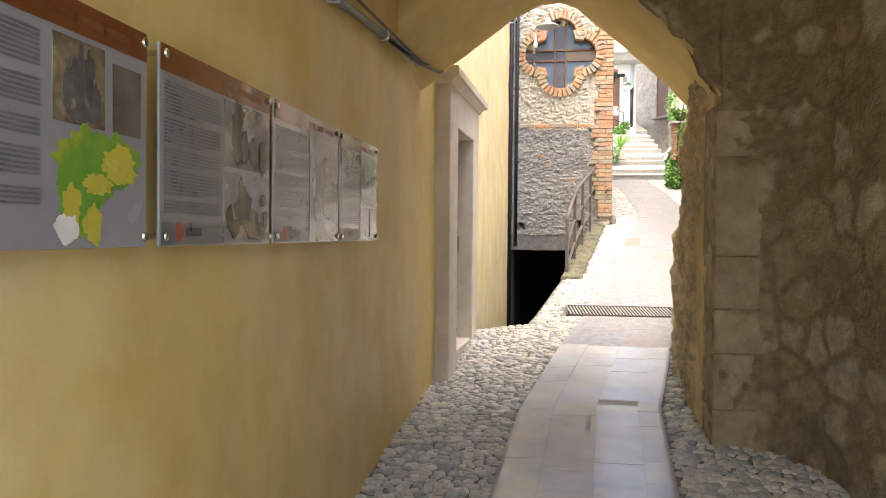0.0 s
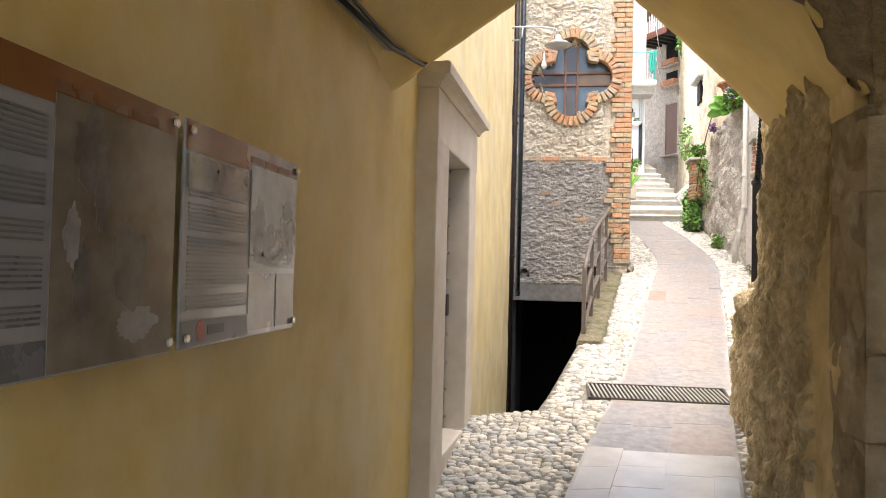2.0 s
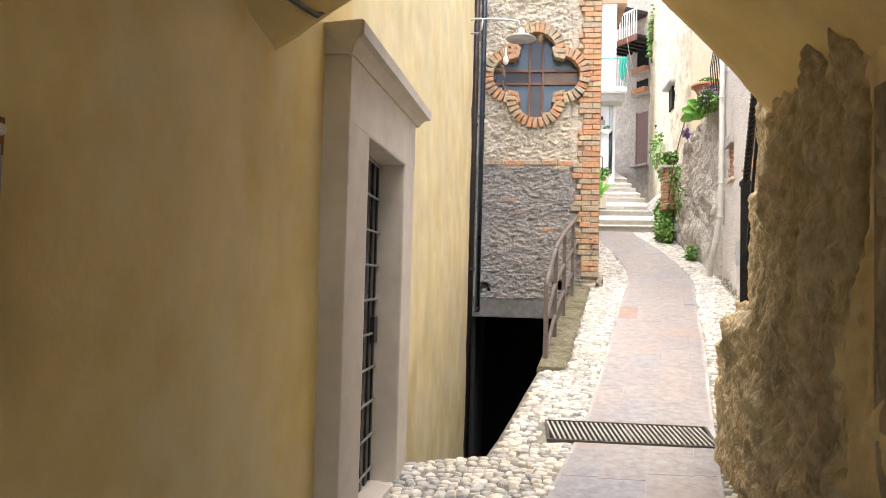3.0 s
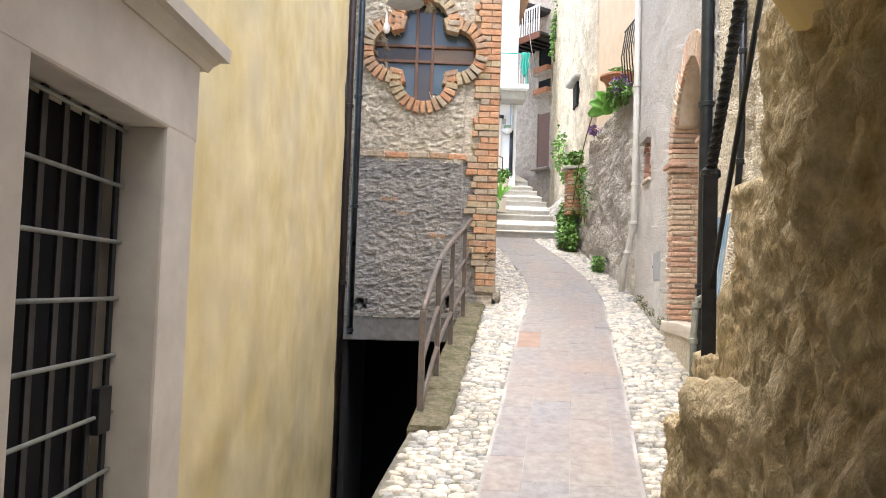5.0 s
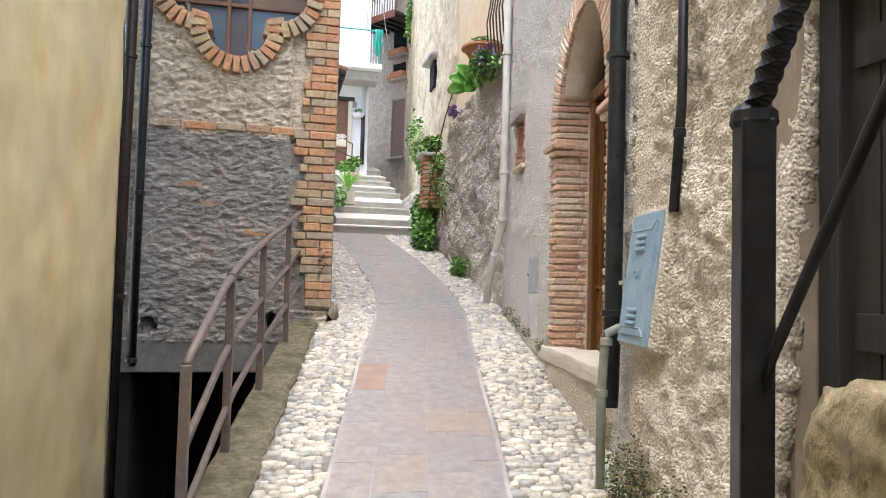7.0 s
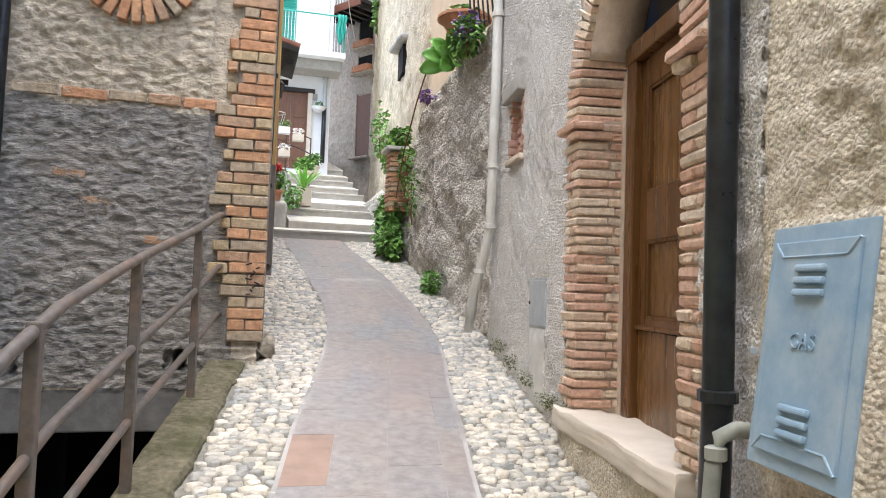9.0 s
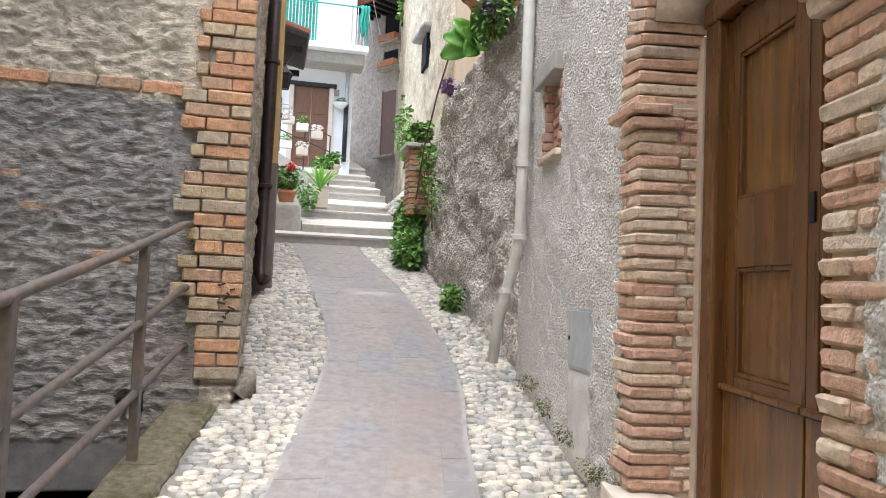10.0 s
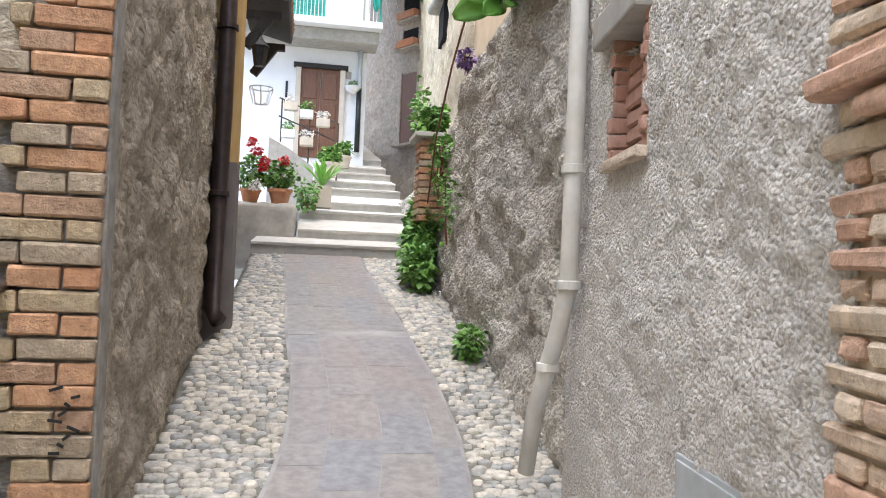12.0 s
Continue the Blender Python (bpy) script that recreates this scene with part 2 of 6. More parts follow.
# wet glossy slabs, base colour also lifted pale and bluish for light on the floor
paver_wet_lit = M("wet_porphyry_slab", (0.40, 0.415, 0.44), (0.55, 0.565, 0.58), (0.45, 0.43, 0.415), 3, 1.1, 0.17, 0.4, 26, 0.003, rnd="obj", spread=0.012, roughvar=0.15, stain=0.4)
cream_rubble = M("cream_rubble", (0.52, 0.44, 0.30), (0.80, 0.71, 0.53), (0.42, 0.36, 0.27), 7, 1.4, 0.92, 1.0, 14, 0.04)
brick_mortar = M("pinkish_lime_mortar", (0.50, 0.41, 0.33), (0.66, 0.56, 0.46), (0.44, 0.36, 0.29), 14, 2.5, 0.95, 0.7, 50, 0.01)
dark_concrete = M("damp_grey_concrete", (0.11, 0.105, 0.10), (0.19, 0.185, 0.175), (0.08, 0.076, 0.07), 9, 1.8, 0.9, 0.5, 40, 0.008)
quoin_mortar = M("dark_grey_mortar", (0.20, 0.185, 0.165), (0.34, 0.32, 0.29), (0.24, 0.22, 0.19), 14, 2, 0.95, 0.7, 50, 0.012)
# smooth brown-grey reveal plaster, darkened in colour for the shade of the recess
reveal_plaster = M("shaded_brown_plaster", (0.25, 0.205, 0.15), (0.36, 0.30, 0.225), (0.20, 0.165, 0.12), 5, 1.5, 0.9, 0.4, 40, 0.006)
cobble_mortar = M("dusty_cobble_mortar", (0.15, 0.143, 0.122), (0.28, 0.27, 0.24), (0.15, 0.15, 0.095), 16, 1.6, 0.95, 0.6, 50, 0.01)
limewash = M("limewashed_stone", (0.52, 0.39, 0.19), (0.74, 0.58, 0.32), (0.34, 0.27, 0.14), 5, 2.6, 0.9, 0.6, 34, 0.014)
# ---- building helpers ----
def link(name, me, mat, parent=None, label=""):
    mats = mat if isinstance(mat, (list, tuple)) else [mat]
    for m in mats:
        me.materials.append(m)
    ob = new(name, me)
    if parent:
        ob.parent = parent
        ob.matrix_parent_inverse = parent.matrix_world.inverted()
    if label:
        ob["label"] = label
    return ob


def part(name, bm, mat, parent=None, label="", smooth=False):
    """Links a bmesh as one mesh object under a thing or a part."""
    bmesh.ops.recalc_face_normals(bm, faces=bm.faces)
    me = bpy.data.meshes.new(name)
    bm.to_mesh(me)
    bm.free()
    if smooth:
        me.shade_smooth()
    return link(name, me, mat, parent, label)


def thing(name, at, label, category, group="", kind=""):
    ob = new(name)
    ob.empty_display_size = 0.1
    ob.location = at
    bpy.context.view_layer.update()
    return tagged(ob, label, category, group, kind)


def box(bm, c, s, rz=0.0, bevel=0.0, rx=0.0, ry=0.0):
    m = pose(*c, rx, ry, rz) @ Matrix.Diagonal((*s, 1))
    r = bmesh.ops.create_cube(bm, size=1, matrix=m)
    if bevel:
        es = list({e for v in r["verts"] for e in v.link_edges})
        bmesh.ops.bevel(bm, geom=es, offset=bevel, segments=2, affect="EDGES", profile=0.6)
    return bm


def boxes(*rows):
    bm = bmesh.new()
    for r in rows:
        box(bm, *r)
    return bm


def tube(bm, pts, r, n=10, cap=True):
    """A round bar through the points."""
    pts = [Vector(p) for p in pts]
    rings = []
    for i, p in enumerate(pts):
        d = (pts[min(i + 1, len(pts) - 1)] - pts[max(i - 1, 0)]).normalized()
        up = Vector((0, 0, 1)) if abs(d.z) < 0.9 else Vector((1, 0, 0))
        a = d.cross(up).normalized()
        b = d.cross(a)
        rad = r[i] if isinstance(r, (list, tuple)) else r
        rings.append([bm.verts.new(p + rad * (math.cos(k * math.tau / n) * a + math.sin(k * math.tau / n) * b)) for k in range(n)])
    for q, w in zip(rings, rings[1:]):
        for k in range(n):
            bm.faces.new((q[k], q[(k + 1) % n], w[(k + 1) % n], w[k]))
    if cap:
        bm.faces.new(rings[0][::-1])
        bm.faces.new(rings[-1])
    return bm


def lathe(bm, at, prof, n=16):
    """A turned shape: profile of (radius, height) about the upright line through at."""
    rings = [[bm.verts.new((at[0] + r * math.cos(k * math.tau / n), at[1] + r * math.sin(k * math.tau / n), at[2] + z)) for k in range(n)] for r, z in prof]
    for q, w in zip(rings, rings[1:]):
        for k in range(n):
            bm.faces.new((q[k], q[(k + 1) % n], w[(k + 1) % n], w[k]))
    bm.faces.new(rings[0][::-1])
    bm.faces.new(rings[-1])
    return bm


def text_mesh(words, size, depth):
    """Raised lettering as a mesh, in its own x, y plane."""
    cu = bpy.data.curves.new("words", "FONT")
    cu.body, cu.size, cu.extrude = words, size, depth
    ob = new("words", cu)
    me = bpy.data.meshes.new_from_object(ob.evaluated_get(bpy.context.evaluated_depsgraph_get()))
    bpy.data.objects.remove(ob)
    return me


def lerp(x, xs, ys):
    return float(np.interp(x, xs, ys))


def fbm(p, octaves=4):
    return noise.fractal(p, 0.9, 2.1, octaves)


def rough(p, amp, sc):
    return amp * fbm(Vector(p) * sc)


def stones(p, amp, sc):
    """Bulging stones with sunk joints."""
    q = Vector(p) * sc
    q += 0.35 * Vector((noise.noise(q * 0.9), noise.noise(q * 0.9 + Vector((9, 3, 1))), noise.noise(q * 0.9 + Vector((2, 7, 5)))))
    d = noise.voronoi(q)[0]
    e = min(1.0, (d[1] - d[0]) / 0.28)
    return amp * (e ** 0.5 - 0.8)


def clods(p, amp, sc):
    """Torn clods of thrown render: sharp crests, flat hollows."""
    q = Vector(p) * sc
    q += 0.5 * Vector((noise.noise(q * 0.7), 0, noise.noise(q * 0.7 + Vector((5, 5, 5)))))
    a = 1 - abs(noise.noise(q))
    b = 1 - abs(noise.noise(q * 2.3 + Vector((3, 1, 7))))
    return amp * (a ** 3 + 0.5 * b ** 2 - 0.75)


def sheet(name, path, z0, z1, step, mat, relief=None, hole=None, pick=None, thick=0.3, lean=None, smooth=True):
    """A wall along a plan line, facing to the right of its course. z0, z1: heights, as numbers or by plan point."""
    P = [Vector((*p, 0)) for p in path]
    L = [0.0]
    for a, b in zip(P, P[1:]):
        L.append(L[-1] + (b - a).length)
    nu = max(2, int(L[-1] / step))
    nv = max(max(2, int(((z1(*q) if callable(z1) else z1) - (z0(*q) if callable(z0) else z0)) / step)) for q in path)
    us = np.linspace(0, L[-1], nu + 1)
    xs, ys = np.interp(us, L, [p.x for p in P]), np.interp(us, L, [p.y for p in P])
    pts = []
    for i in range(nu + 1):
        a, b = max(0, i - 1), min(nu, i + 1)
        d = Vector((xs[b] - xs[a], ys[b] - ys[a], 0)).normalized()
        nrm = Vector((d.y, -d.x, 0))
        lo = z0(xs[i], ys[i]) if callable(z0) else z0
        hi = z1(xs[i], ys[i]) if callable(z1) else z1
        for j in range(nv + 1):
            p = Vector((xs[i], ys[i], lo + (hi - lo) * j / nv))
            if lean:
                p += lean(p)
            if relief:
                p += nrm * relief(p)
            pts.append(p)
    faces, idx = [], []
    for i in range(nu):
        for j in range(nv):
            a = i * (nv + 1) + j
            q = (a, a + nv + 1, a + nv + 2, a + 1)
            c = (pts[q[0]] + pts[q[2]]) / 2
            if hole and hole(c):
                continue
            faces.append(q)
            idx.append(pick(c) if pick else 0)
    me = bpy.data.meshes.new(name)
    me.from_pydata([tuple(p) for p in pts], [], faces)
    me.polygons.foreach_set("material_index", idx)
    if smooth:
        me.shade_smooth()
    ob = link(name, me, mat)
    if thick:
        s = ob.modifiers.new("thickness", "SOLIDIFY")
        s.thickness, s.offset = thick, -1
    return ob


# ---- the ground, rising along the lane ----
GY = [-6, 0, 2, 5.4, 7.9, 12.4, 14.67, 16.4, 19.8, 21]
GZ = [-0.1, 0.0, 0.06, 0.40, 0.785, 1.60, 1.98, 2.42, 3.06, 3.2]


def ground_z(x, y):
    z = lerp(y, GY, GZ)
    w = lerp(y, [4.5, 6.0, 8.2, 9.6], [0.3, 1, 1, 0])
    return z - 0.13 * w * max(0.0, min(1.0, (0.15 - x) / 0.95))


LANE_Y = [-6, 3.78, 5.3, 6.2, 7.1, 8.25, 8.9, 9.75, 10.7, 11.6, 12.2, 13.0, 13.6, 14.3, 14.8, 15.5, 16.4, 17.8, 19.2, 20.0]
LANE_L = [-0.30, -0.25, -0.15, 0.03, 0.23, 0.51, 0.63, 0.79, 0.96, 1.12, 1.22, 1.39, 1.51, 1.62, 1.68, 1.69, 1.62, 1.58, 1.50, 1.50]
LANE_R = [0.62, 0.68, 0.79, 0.97, 1.13, 1.36, 1.49, 1.67, 1.86, 2.02, 2.14, 2.28, 2.42, 2.53, 2.58, 2.57, 2.50, 2.44, 2.36, 2.36]
RIGHT_Y = [-6, 1.0, 3.2, 4.68, 4.75, 6.5, 7.0, 7.4, 8.0, 8.6, 9.81, 10.53, 12.32, 13.2, 14.6, 15.8, 17.1, 20.0]
RIGHT_X = [1.9, 1.9, 1.8, 1.45, 1.1, 1.12, 1.3, 1.7, 2.0, 2.12, 2.35, 2.58, 2.85, 2.90, 3.02, 3.05, 3.05, 3.1]
LEFT_Y = [-6, 6.2, 7.60, 7.61, 8.3, 9.4, 13.44, 13.46, 16.0, 16.4, 20.0]
LEFT_X = [-1.0, -1.0, -0.92, -0.20, -0.05, 0.17, 0.72, 1.0, 1.02, 1.1, 1.1]


def lane_l(y):
    return lerp(y, LANE_Y, LANE_L)


def lane_r(y):
    return lerp(y, LANE_Y, LANE_R)


def left_x(y):
    return lerp(y, LEFT_Y, LEFT_X)


def right_x(y):
    return lerp(y, RIGHT_Y, RIGHT_X)


def build_ground():
    ys = sorted(set([round(v, 3) for v in np.arange(-6, 20.01, 0.1)] + [7.60, 7.61, 13.44, 13.46]))
    nx = 28
    vs, fs = [], []
    for y in ys:
        a, b = left_x(y), right_x(y) + 0.1
        for i in range(nx + 1):
            x = a + (b - a) * i / nx
            vs.append((x, y, ground_z(x, y) - 0.012 + rough((x, y, 0), 0.006, 3)))
    for j in range(len(ys) - 1):
        for i in range(nx):
            a = j * (nx + 1) + i
            fs.append((a, a + 1, a + nx + 2, a + nx + 1))
    me = bpy.data.meshes.new("ground")
    me.from_pydata(vs, [], fs)
    me.shade_smooth()
    ob = tagged(link("ground", me, cobble_mortar), "grey mortar bed of the rising stone-paved lane", "ground", kind="structure")
    s = ob.modifiers.new("thickness", "SOLIDIFY")
    s.thickness, s.offset = 0.25, -1
    return ob


ground = build_ground()

# land beyond, that closes the place far below and around
bm = bmesh.new()
bmesh.ops.create_grid(bm, x_segments=2, y_segments=2, size=400, matrix=pose(0, 0, -4.0))
tagged(part("ground", bm, mortar), "bare ground far below the houses", "ground", kind="structure")

# ---- the pit beside the lane: a cellar going down under the house, shade painted black ----
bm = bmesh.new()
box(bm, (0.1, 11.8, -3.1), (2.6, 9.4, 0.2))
tagged(part("cellar_floor", bm, shade_black), "floor of the deep cellar pit, coloured black for shade", "floor", kind="structure")
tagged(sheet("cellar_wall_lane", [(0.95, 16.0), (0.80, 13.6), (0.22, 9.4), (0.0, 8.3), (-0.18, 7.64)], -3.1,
             lambda x, y: ground_z(x, y) - 0.14, 0.25, shade_black, lambda p: rough(p, 0.04, 3), thick=0.25),
       "retaining wall under the lane, coloured black for shade", "wall", kind="structure")
tagged(sheet("cellar_wall_near", [(-0.2, 7.64), (-1.0, 7.64)], -3.1, 0.35, 0.25, shade_black, thick=0.25), "cellar wall below the paving, coloured black for shade", "wall", kind="structure")
tagged(sheet("cellar_wall_end", [(-1.0, 16.2), (1.2, 16.2)], -3.1, 1.6, 0.3, shade_black, thick=0.25), "cellar wall at the end, coloured black for shade", "wall", kind="structure")
tagged(sheet("cellar_wall_side", [(-0.66, 13.5), (-0.66, 16.2)], -3.1, 1.6, 0.3, shade_black, thick=0.25), "cellar wall under the house, coloured black for shade", "wall", kind="structure")
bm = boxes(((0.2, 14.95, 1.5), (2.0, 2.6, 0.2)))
tagged(part("cellar_ceiling", bm, shade_black), "underside of the house floor, coloured black for shade", "ceiling", kind="structure")

# ---- passage: left wall, vault, right wall ----
DOOR = (6.44, 7.31, 2.53)


def left_hole(p):
    return DOOR[0] - 0.12 < p.y < DOOR[1] + 0.12 and p.z < DOOR[2] + 0.12


tagged(sheet("wall_left", [(-0.97, -0.9), (-0.97, 4.7), (-0.955, 5.6), (-0.92, 6.1), (-0.85, 7.7), (-0.80, 11.0), (-0.745, 13.0), (-0.745, 13.04), (-1.1, 13.08)], -3.2, 6.8, 0.06,
             [plaster_yellow, plaster_pale], lambda p: rough(p, 0.014, 1.3) + rough(p, 0.004, 7), left_hole, lambda p: 0 if p.y < 6.5 else 1),
       "ochre-yellow plastered wall with faded streaks and patches", "wall", kind="structure")

OUT = [(-0.98, 2.62), (-0.75, 2.85), (-0.52, 3.05), (-0.30, 3.25), (-0.08, 3.40), (0.08, 3.45), (0.22, 3.40), (0.42, 3.25), (0.74, 3.0), (1.0, 2.82), (1.28, 2.58)]
NEAR = [(-0.98, 2.80), (-0.80, 3.02), (-0.56, 3.22), (-0.30, 3.40), (-0.08, 3.50), (0.08, 3.52), (0.22, 3.45), (0.40, 3.26), (0.62, 3.03), (0.82, 2.84), (1.05, 2.45)]


def build_vault():
    n, k = len(OUT), 60
    t = np.linspace(0, 1, k + 1)
    s = np.linspace(0, 1, n)
    o = [(float(np.interp(v, s, [q[0] for q in OUT])), float(np.interp(v, s, [q[1] for q in OUT]))) for v in t]
    e = [(float(np.interp(v, s, [q[0] for q in NEAR])), float(np.interp(v, s, [q[1] for q in NEAR]))) for v in t]
    depth = 24
    vs, fs = [], []
    for i in range(k + 1):
        yo = 5.5 + (o[i][0] + 0.8) * 0.475
        for j in range(depth + 1):
            f = j / depth
            x, z, y = e[i][0] + (o[i][0] - e[i][0]) * f, e[i][1] + (o[i][1] - e[i][1]) * f, 4.72 + (yo - 4.72) * f
            vs.append((x, y, z + rough((x, y, z), 0.025, 1.8)))
    for i in range(k):
        for j in range(depth):
            a = i * (depth + 1) + j
            fs.append((a, a + depth + 1, a + depth + 2, a + 1))
    me = bpy.data.meshes.new("vault")
    me.from_pydata(vs, [], fs)
    me.shade_smooth()
    ob = link("ceiling_vault", me, plaster_vault)
    m = ob.modifiers.new("thickness", "SOLIDIFY")
    m.thickness, m.offset = 0.25, 1
    return tagged(ob, "ochre plastered arch vault at the passage mouth", "vault", kind="structure")


build_vault()


def near_prof(x):
    return lerp(x, [q[0] for q in NEAR], [q[1] for q in NEAR])


def passage_relief(p):
    return rough(p, 0.03, 2.4) + rough(p, 0.018, 8) + stones(p, 0.014 if p.y < 4.2 else 0.008, 5.0)


tagged(sheet("wall_over_opening", [(0.15, 4.655), (1.05, 4.655)], lambda x, y: near_prof(x), 3.75, 0.03, rubble_dark, passage_relief, thick=0.12),
       "rubble stone wall over the passage arch", "wall", kind="structure")
tagged(sheet("wall_passage_right", [(1.05, 4.655), (1.22, 4.65), (1.36, 4.58), (1.46, 4.44), (1.54, 4.2), (1.75, 3.2), (1.85, 1.0), (1.85, -0.9)], -0.2, 3.75, 0.03, rubble_dark,
             passage_relief, thick=0.12), "dark rubble stone wall of the passage", "wall", kind="structure")
def pier_relief(p):
    q = Vector((p.x, p.y, p.z * 0.6))
    return rough(q, 0.07, 2.2) + stones((p.x, p.y, p.z * 0.8), 0.022, 6.0) + rough((p.x, p.y, p.z * 0.5), 0.035, 7) + clods((p.x + p.y, p.y, p.z * 0.6), 0.035, 7) + rough(p, 0.014, 18)


tagged(sheet("wall_pier", [(2.1, 6.66), (1.30, 6.62), (1.14, 6.56), (1.06, 6.44), (1.03, 6.1), (1.01, 5.5), (1.03, 4.80)], -0.1, 2.78, 0.016, [rock_warm, limewash],
             lambda p: (0.35 if p.y < 5.16 + 0.05 * math.sin(p.z * 5) else 1.0) * pier_relief(p), pick=lambda p: 1 if p.y < 5.16 + 0.05 * math.sin(p.z * 5) else 0, thick=0.12,
             lean=lambda p: Vector((lerp(p.z, [1.4, 2.7], [0, lerp(p.y, [4.7, 6.0, 6.6], [0.02, 0.12, 0.20])]), 0, 0))),
       "weathered limestone pier with bulging worn stones", "wall", kind="structure")


def dressed(c, sz, seed):
    bm = bmesh.new()
    box(bm, c, sz)
    bmesh.ops.bevel(bm, geom=list(bm.edges), offset=0.006, segments=1, affect="EDGES")
    bmesh.ops.subdivide_edges(bm, edges=bm.edges, cuts=4, use_grid_fill=True)
    bm.normal_update()
    for v, n in [(v, v.normal.copy()) for v in bm.verts]:
        v.co += n * (rough(v.co, 0.008, 5) + rough(v.co, 0.004, 18))
    return bm


quoin = thing("stone_quoin", (1.2, 4.8, 0.2), "stack of large dressed stones at the pier corner", "masonry", kind="structure")
zz = 0.25
for k, (h, w) in enumerate(((0.30, 0.30), (0.34, 0.36), (0.27, 0.30), (0.32, 0.36), (0.60, 0.33), (0.28, 0.37))):
    part("stone", dressed((1.02 + w / 2, 4.812, zz + h / 2), (w, 0.36, h - 0.006), k), ashlar, quoin, smooth=True)
    zz += h
part("joint", boxes(((1.22, 4.824, 1.3), (0.40, 0.356, 2.2))), rubble_dark, quoin)
bm = boxes(((0.4, 1.95, 3.82), (3.4, 5.7, 0.2)))
tagged(part("ceiling", bm, plaster_vault), "plastered ceiling of the passage", "ceiling", kind="structure")
# unseen wall and ground added behind the start, they send daylight into the passage
bm = boxes(((0.5, -16.0, 2.0), (24.0, 0.3, 6.0)))
tagged(part("wall_square", bm, plaster_pale), "unseen pale wall added behind the passage to close it off and return daylight", "wall", kind="structure")
bm = boxes(((0.4, -8.6, -0.15), (24.0, 15.0, 0.1)))
tagged(part("ground_square", bm, mortar), "unseen ground added behind the passage to bounce daylight in", "ground", kind="structure")
bm = bmesh.new()
box(bm, (0.1, 4.56, 3.27), (2.4, 0.16, 0.20), bevel=0.015, ry=-1.2)
tagged(part("beam", bm, wood_beam), "red-brown timber beam under the ceiling", "beam", kind="structure")
bm = boxes(((0.5, 5.3, 4.05), (3.2, 1.0, 0.6)))
tagged(part("wall_over_arch", bm, plaster_pale), "plastered house wall above the passage arch", "wall", kind="structure")

# ---- brick and rubble house at the end of the pit ----
FY = 13.44
QC, QR, QO = (0.14, 4.83), 0.27, 0.35


def in_quatrefoil(x, z, grow=0.0):
    return any((x - QC[0] - dx) ** 2 + (z - QC[1] - dz) ** 2 < (QR + grow) ** 2 for dx, dz in ((QO, 0), (-QO, 0), (0, QO), (0, -QO))) or (abs(x - QC[0]) < 0.26 and abs(z - QC[1]) < 0.26)


def facade_pick(p):
    return 1 if 1.62 < p.z < 3.50 + 0.03 * math.sin(p.x * 9) and p.x < 0.86 else (2 if p.z <= 1.62 + 0.02 * math.sin(p.x * 7) else 0)


def facade_relief(p):
    if p.x > 0.84 and p.z > 1.9:
        return -0.05
    if p.x > 0.64 and p.z > 1.9:
        return 0.3 * facade_bumps(p) - 0.03
    return facade_bumps(p)


def facade_bumps(p):
    if p.z < 1.60:
        return rough(p, 0.01, 3)
    if p.z < 3.5:
        q = Vector((p.x * 1.2, p.y, p.z * 2.6))
        return rough(q, 0.014, 5.5) + clods(q, 0.021, 10) + clods(q, 0.012, 23)
    return stones(Vector((p.x, p.y, p.z * 1.6)), 0.020, 5.5) + rough(p, 0.018, 8) + clods(Vector((p.x, p.y, p.z * 1.4)), 0.022, 12)


def facade_hole(p):
    return in_quatrefoil(p.x, p.z, 0.035) or (abs(p.x + 0.52) < 0.07 and abs(p.z - 1.76) < 0.07) or (abs(p.x - 0.50) < 0.07 and abs(p.z - 1.80) < 0.07)


tagged(sheet("wall_facade", [(-0.75, FY), (1.03, FY)], 1.33, 6.7, 0.013, [facade_rubble, facade_grey, dark_concrete], facade_relief, facade_hole, facade_pick),
       "rubble house front, beige above and grey rough render below", "wall", kind="structure")
tagged(sheet("wall_facade_side", [(1.042, FY + 0.09), (1.036, 14.8), (1.03, 16.4)], 1.2, 6.7, 0.03, side_wall, lambda p: stones(p, 0.03, 4.5) + rough(p, 0.03, 3) + rough(p, 0.015, 12), thick=0.05),
       "grey-brown weathered rubble side wall of the house", "wall", kind="structure")

# ---- right-hand houses ----
AY0, AY1, ASPR, ATOP, ASILL = 10.55, 11.78, 3.24, 4.10, 1.71


def arch_in(y, z, grow=0.0):
    c, h = (AY0 + AY1) / 2, (AY1 - AY0) / 2 + grow
    if abs(y - c) > h:
        return False
    if z < ASPR:
        return z > ASILL - 0.4
    return z < ASPR + (ATOP - ASPR + grow) * math.sqrt(max(0, 1 - ((y - c) / h) ** 2))


def right_hole(p):
    if arch_in(p.y, p.z, 0.16):
        return True
    return 13.09 < p.y < 13.46 and 3.33 < p.z < 3.82


RIGHT = [(2.93, 14.1), (2.90, 13.9), (2.80, 13.05), (2.70, 12.3), (2.63, 11.5), (2.54, 10.8), (2.44, 10.3), (2.34, 9.92)]
tagged(sheet("wall_right", [(3.6, 14.12)] + RIGHT, 0.8, 6.7, 0.02, [render_rough], lambda p: rough(p, 0.02, 2.0) + rough(p, 0.012, 24), right_hole),
       "grey roughcast house wall with coarse pebbly render", "wall", kind="structure")


TAN = [(2.34, 9.92), (2.285, 9.6), (2.25, 9.3), (2.215, 8.9), (2.205, 8.6), (2.21, 8.2), (2.2, 7.2), (2.1, 6.4)]


def recess(p):
    return 7.15 < p.y < 8.585 and 1.3 < p.z < 3.30


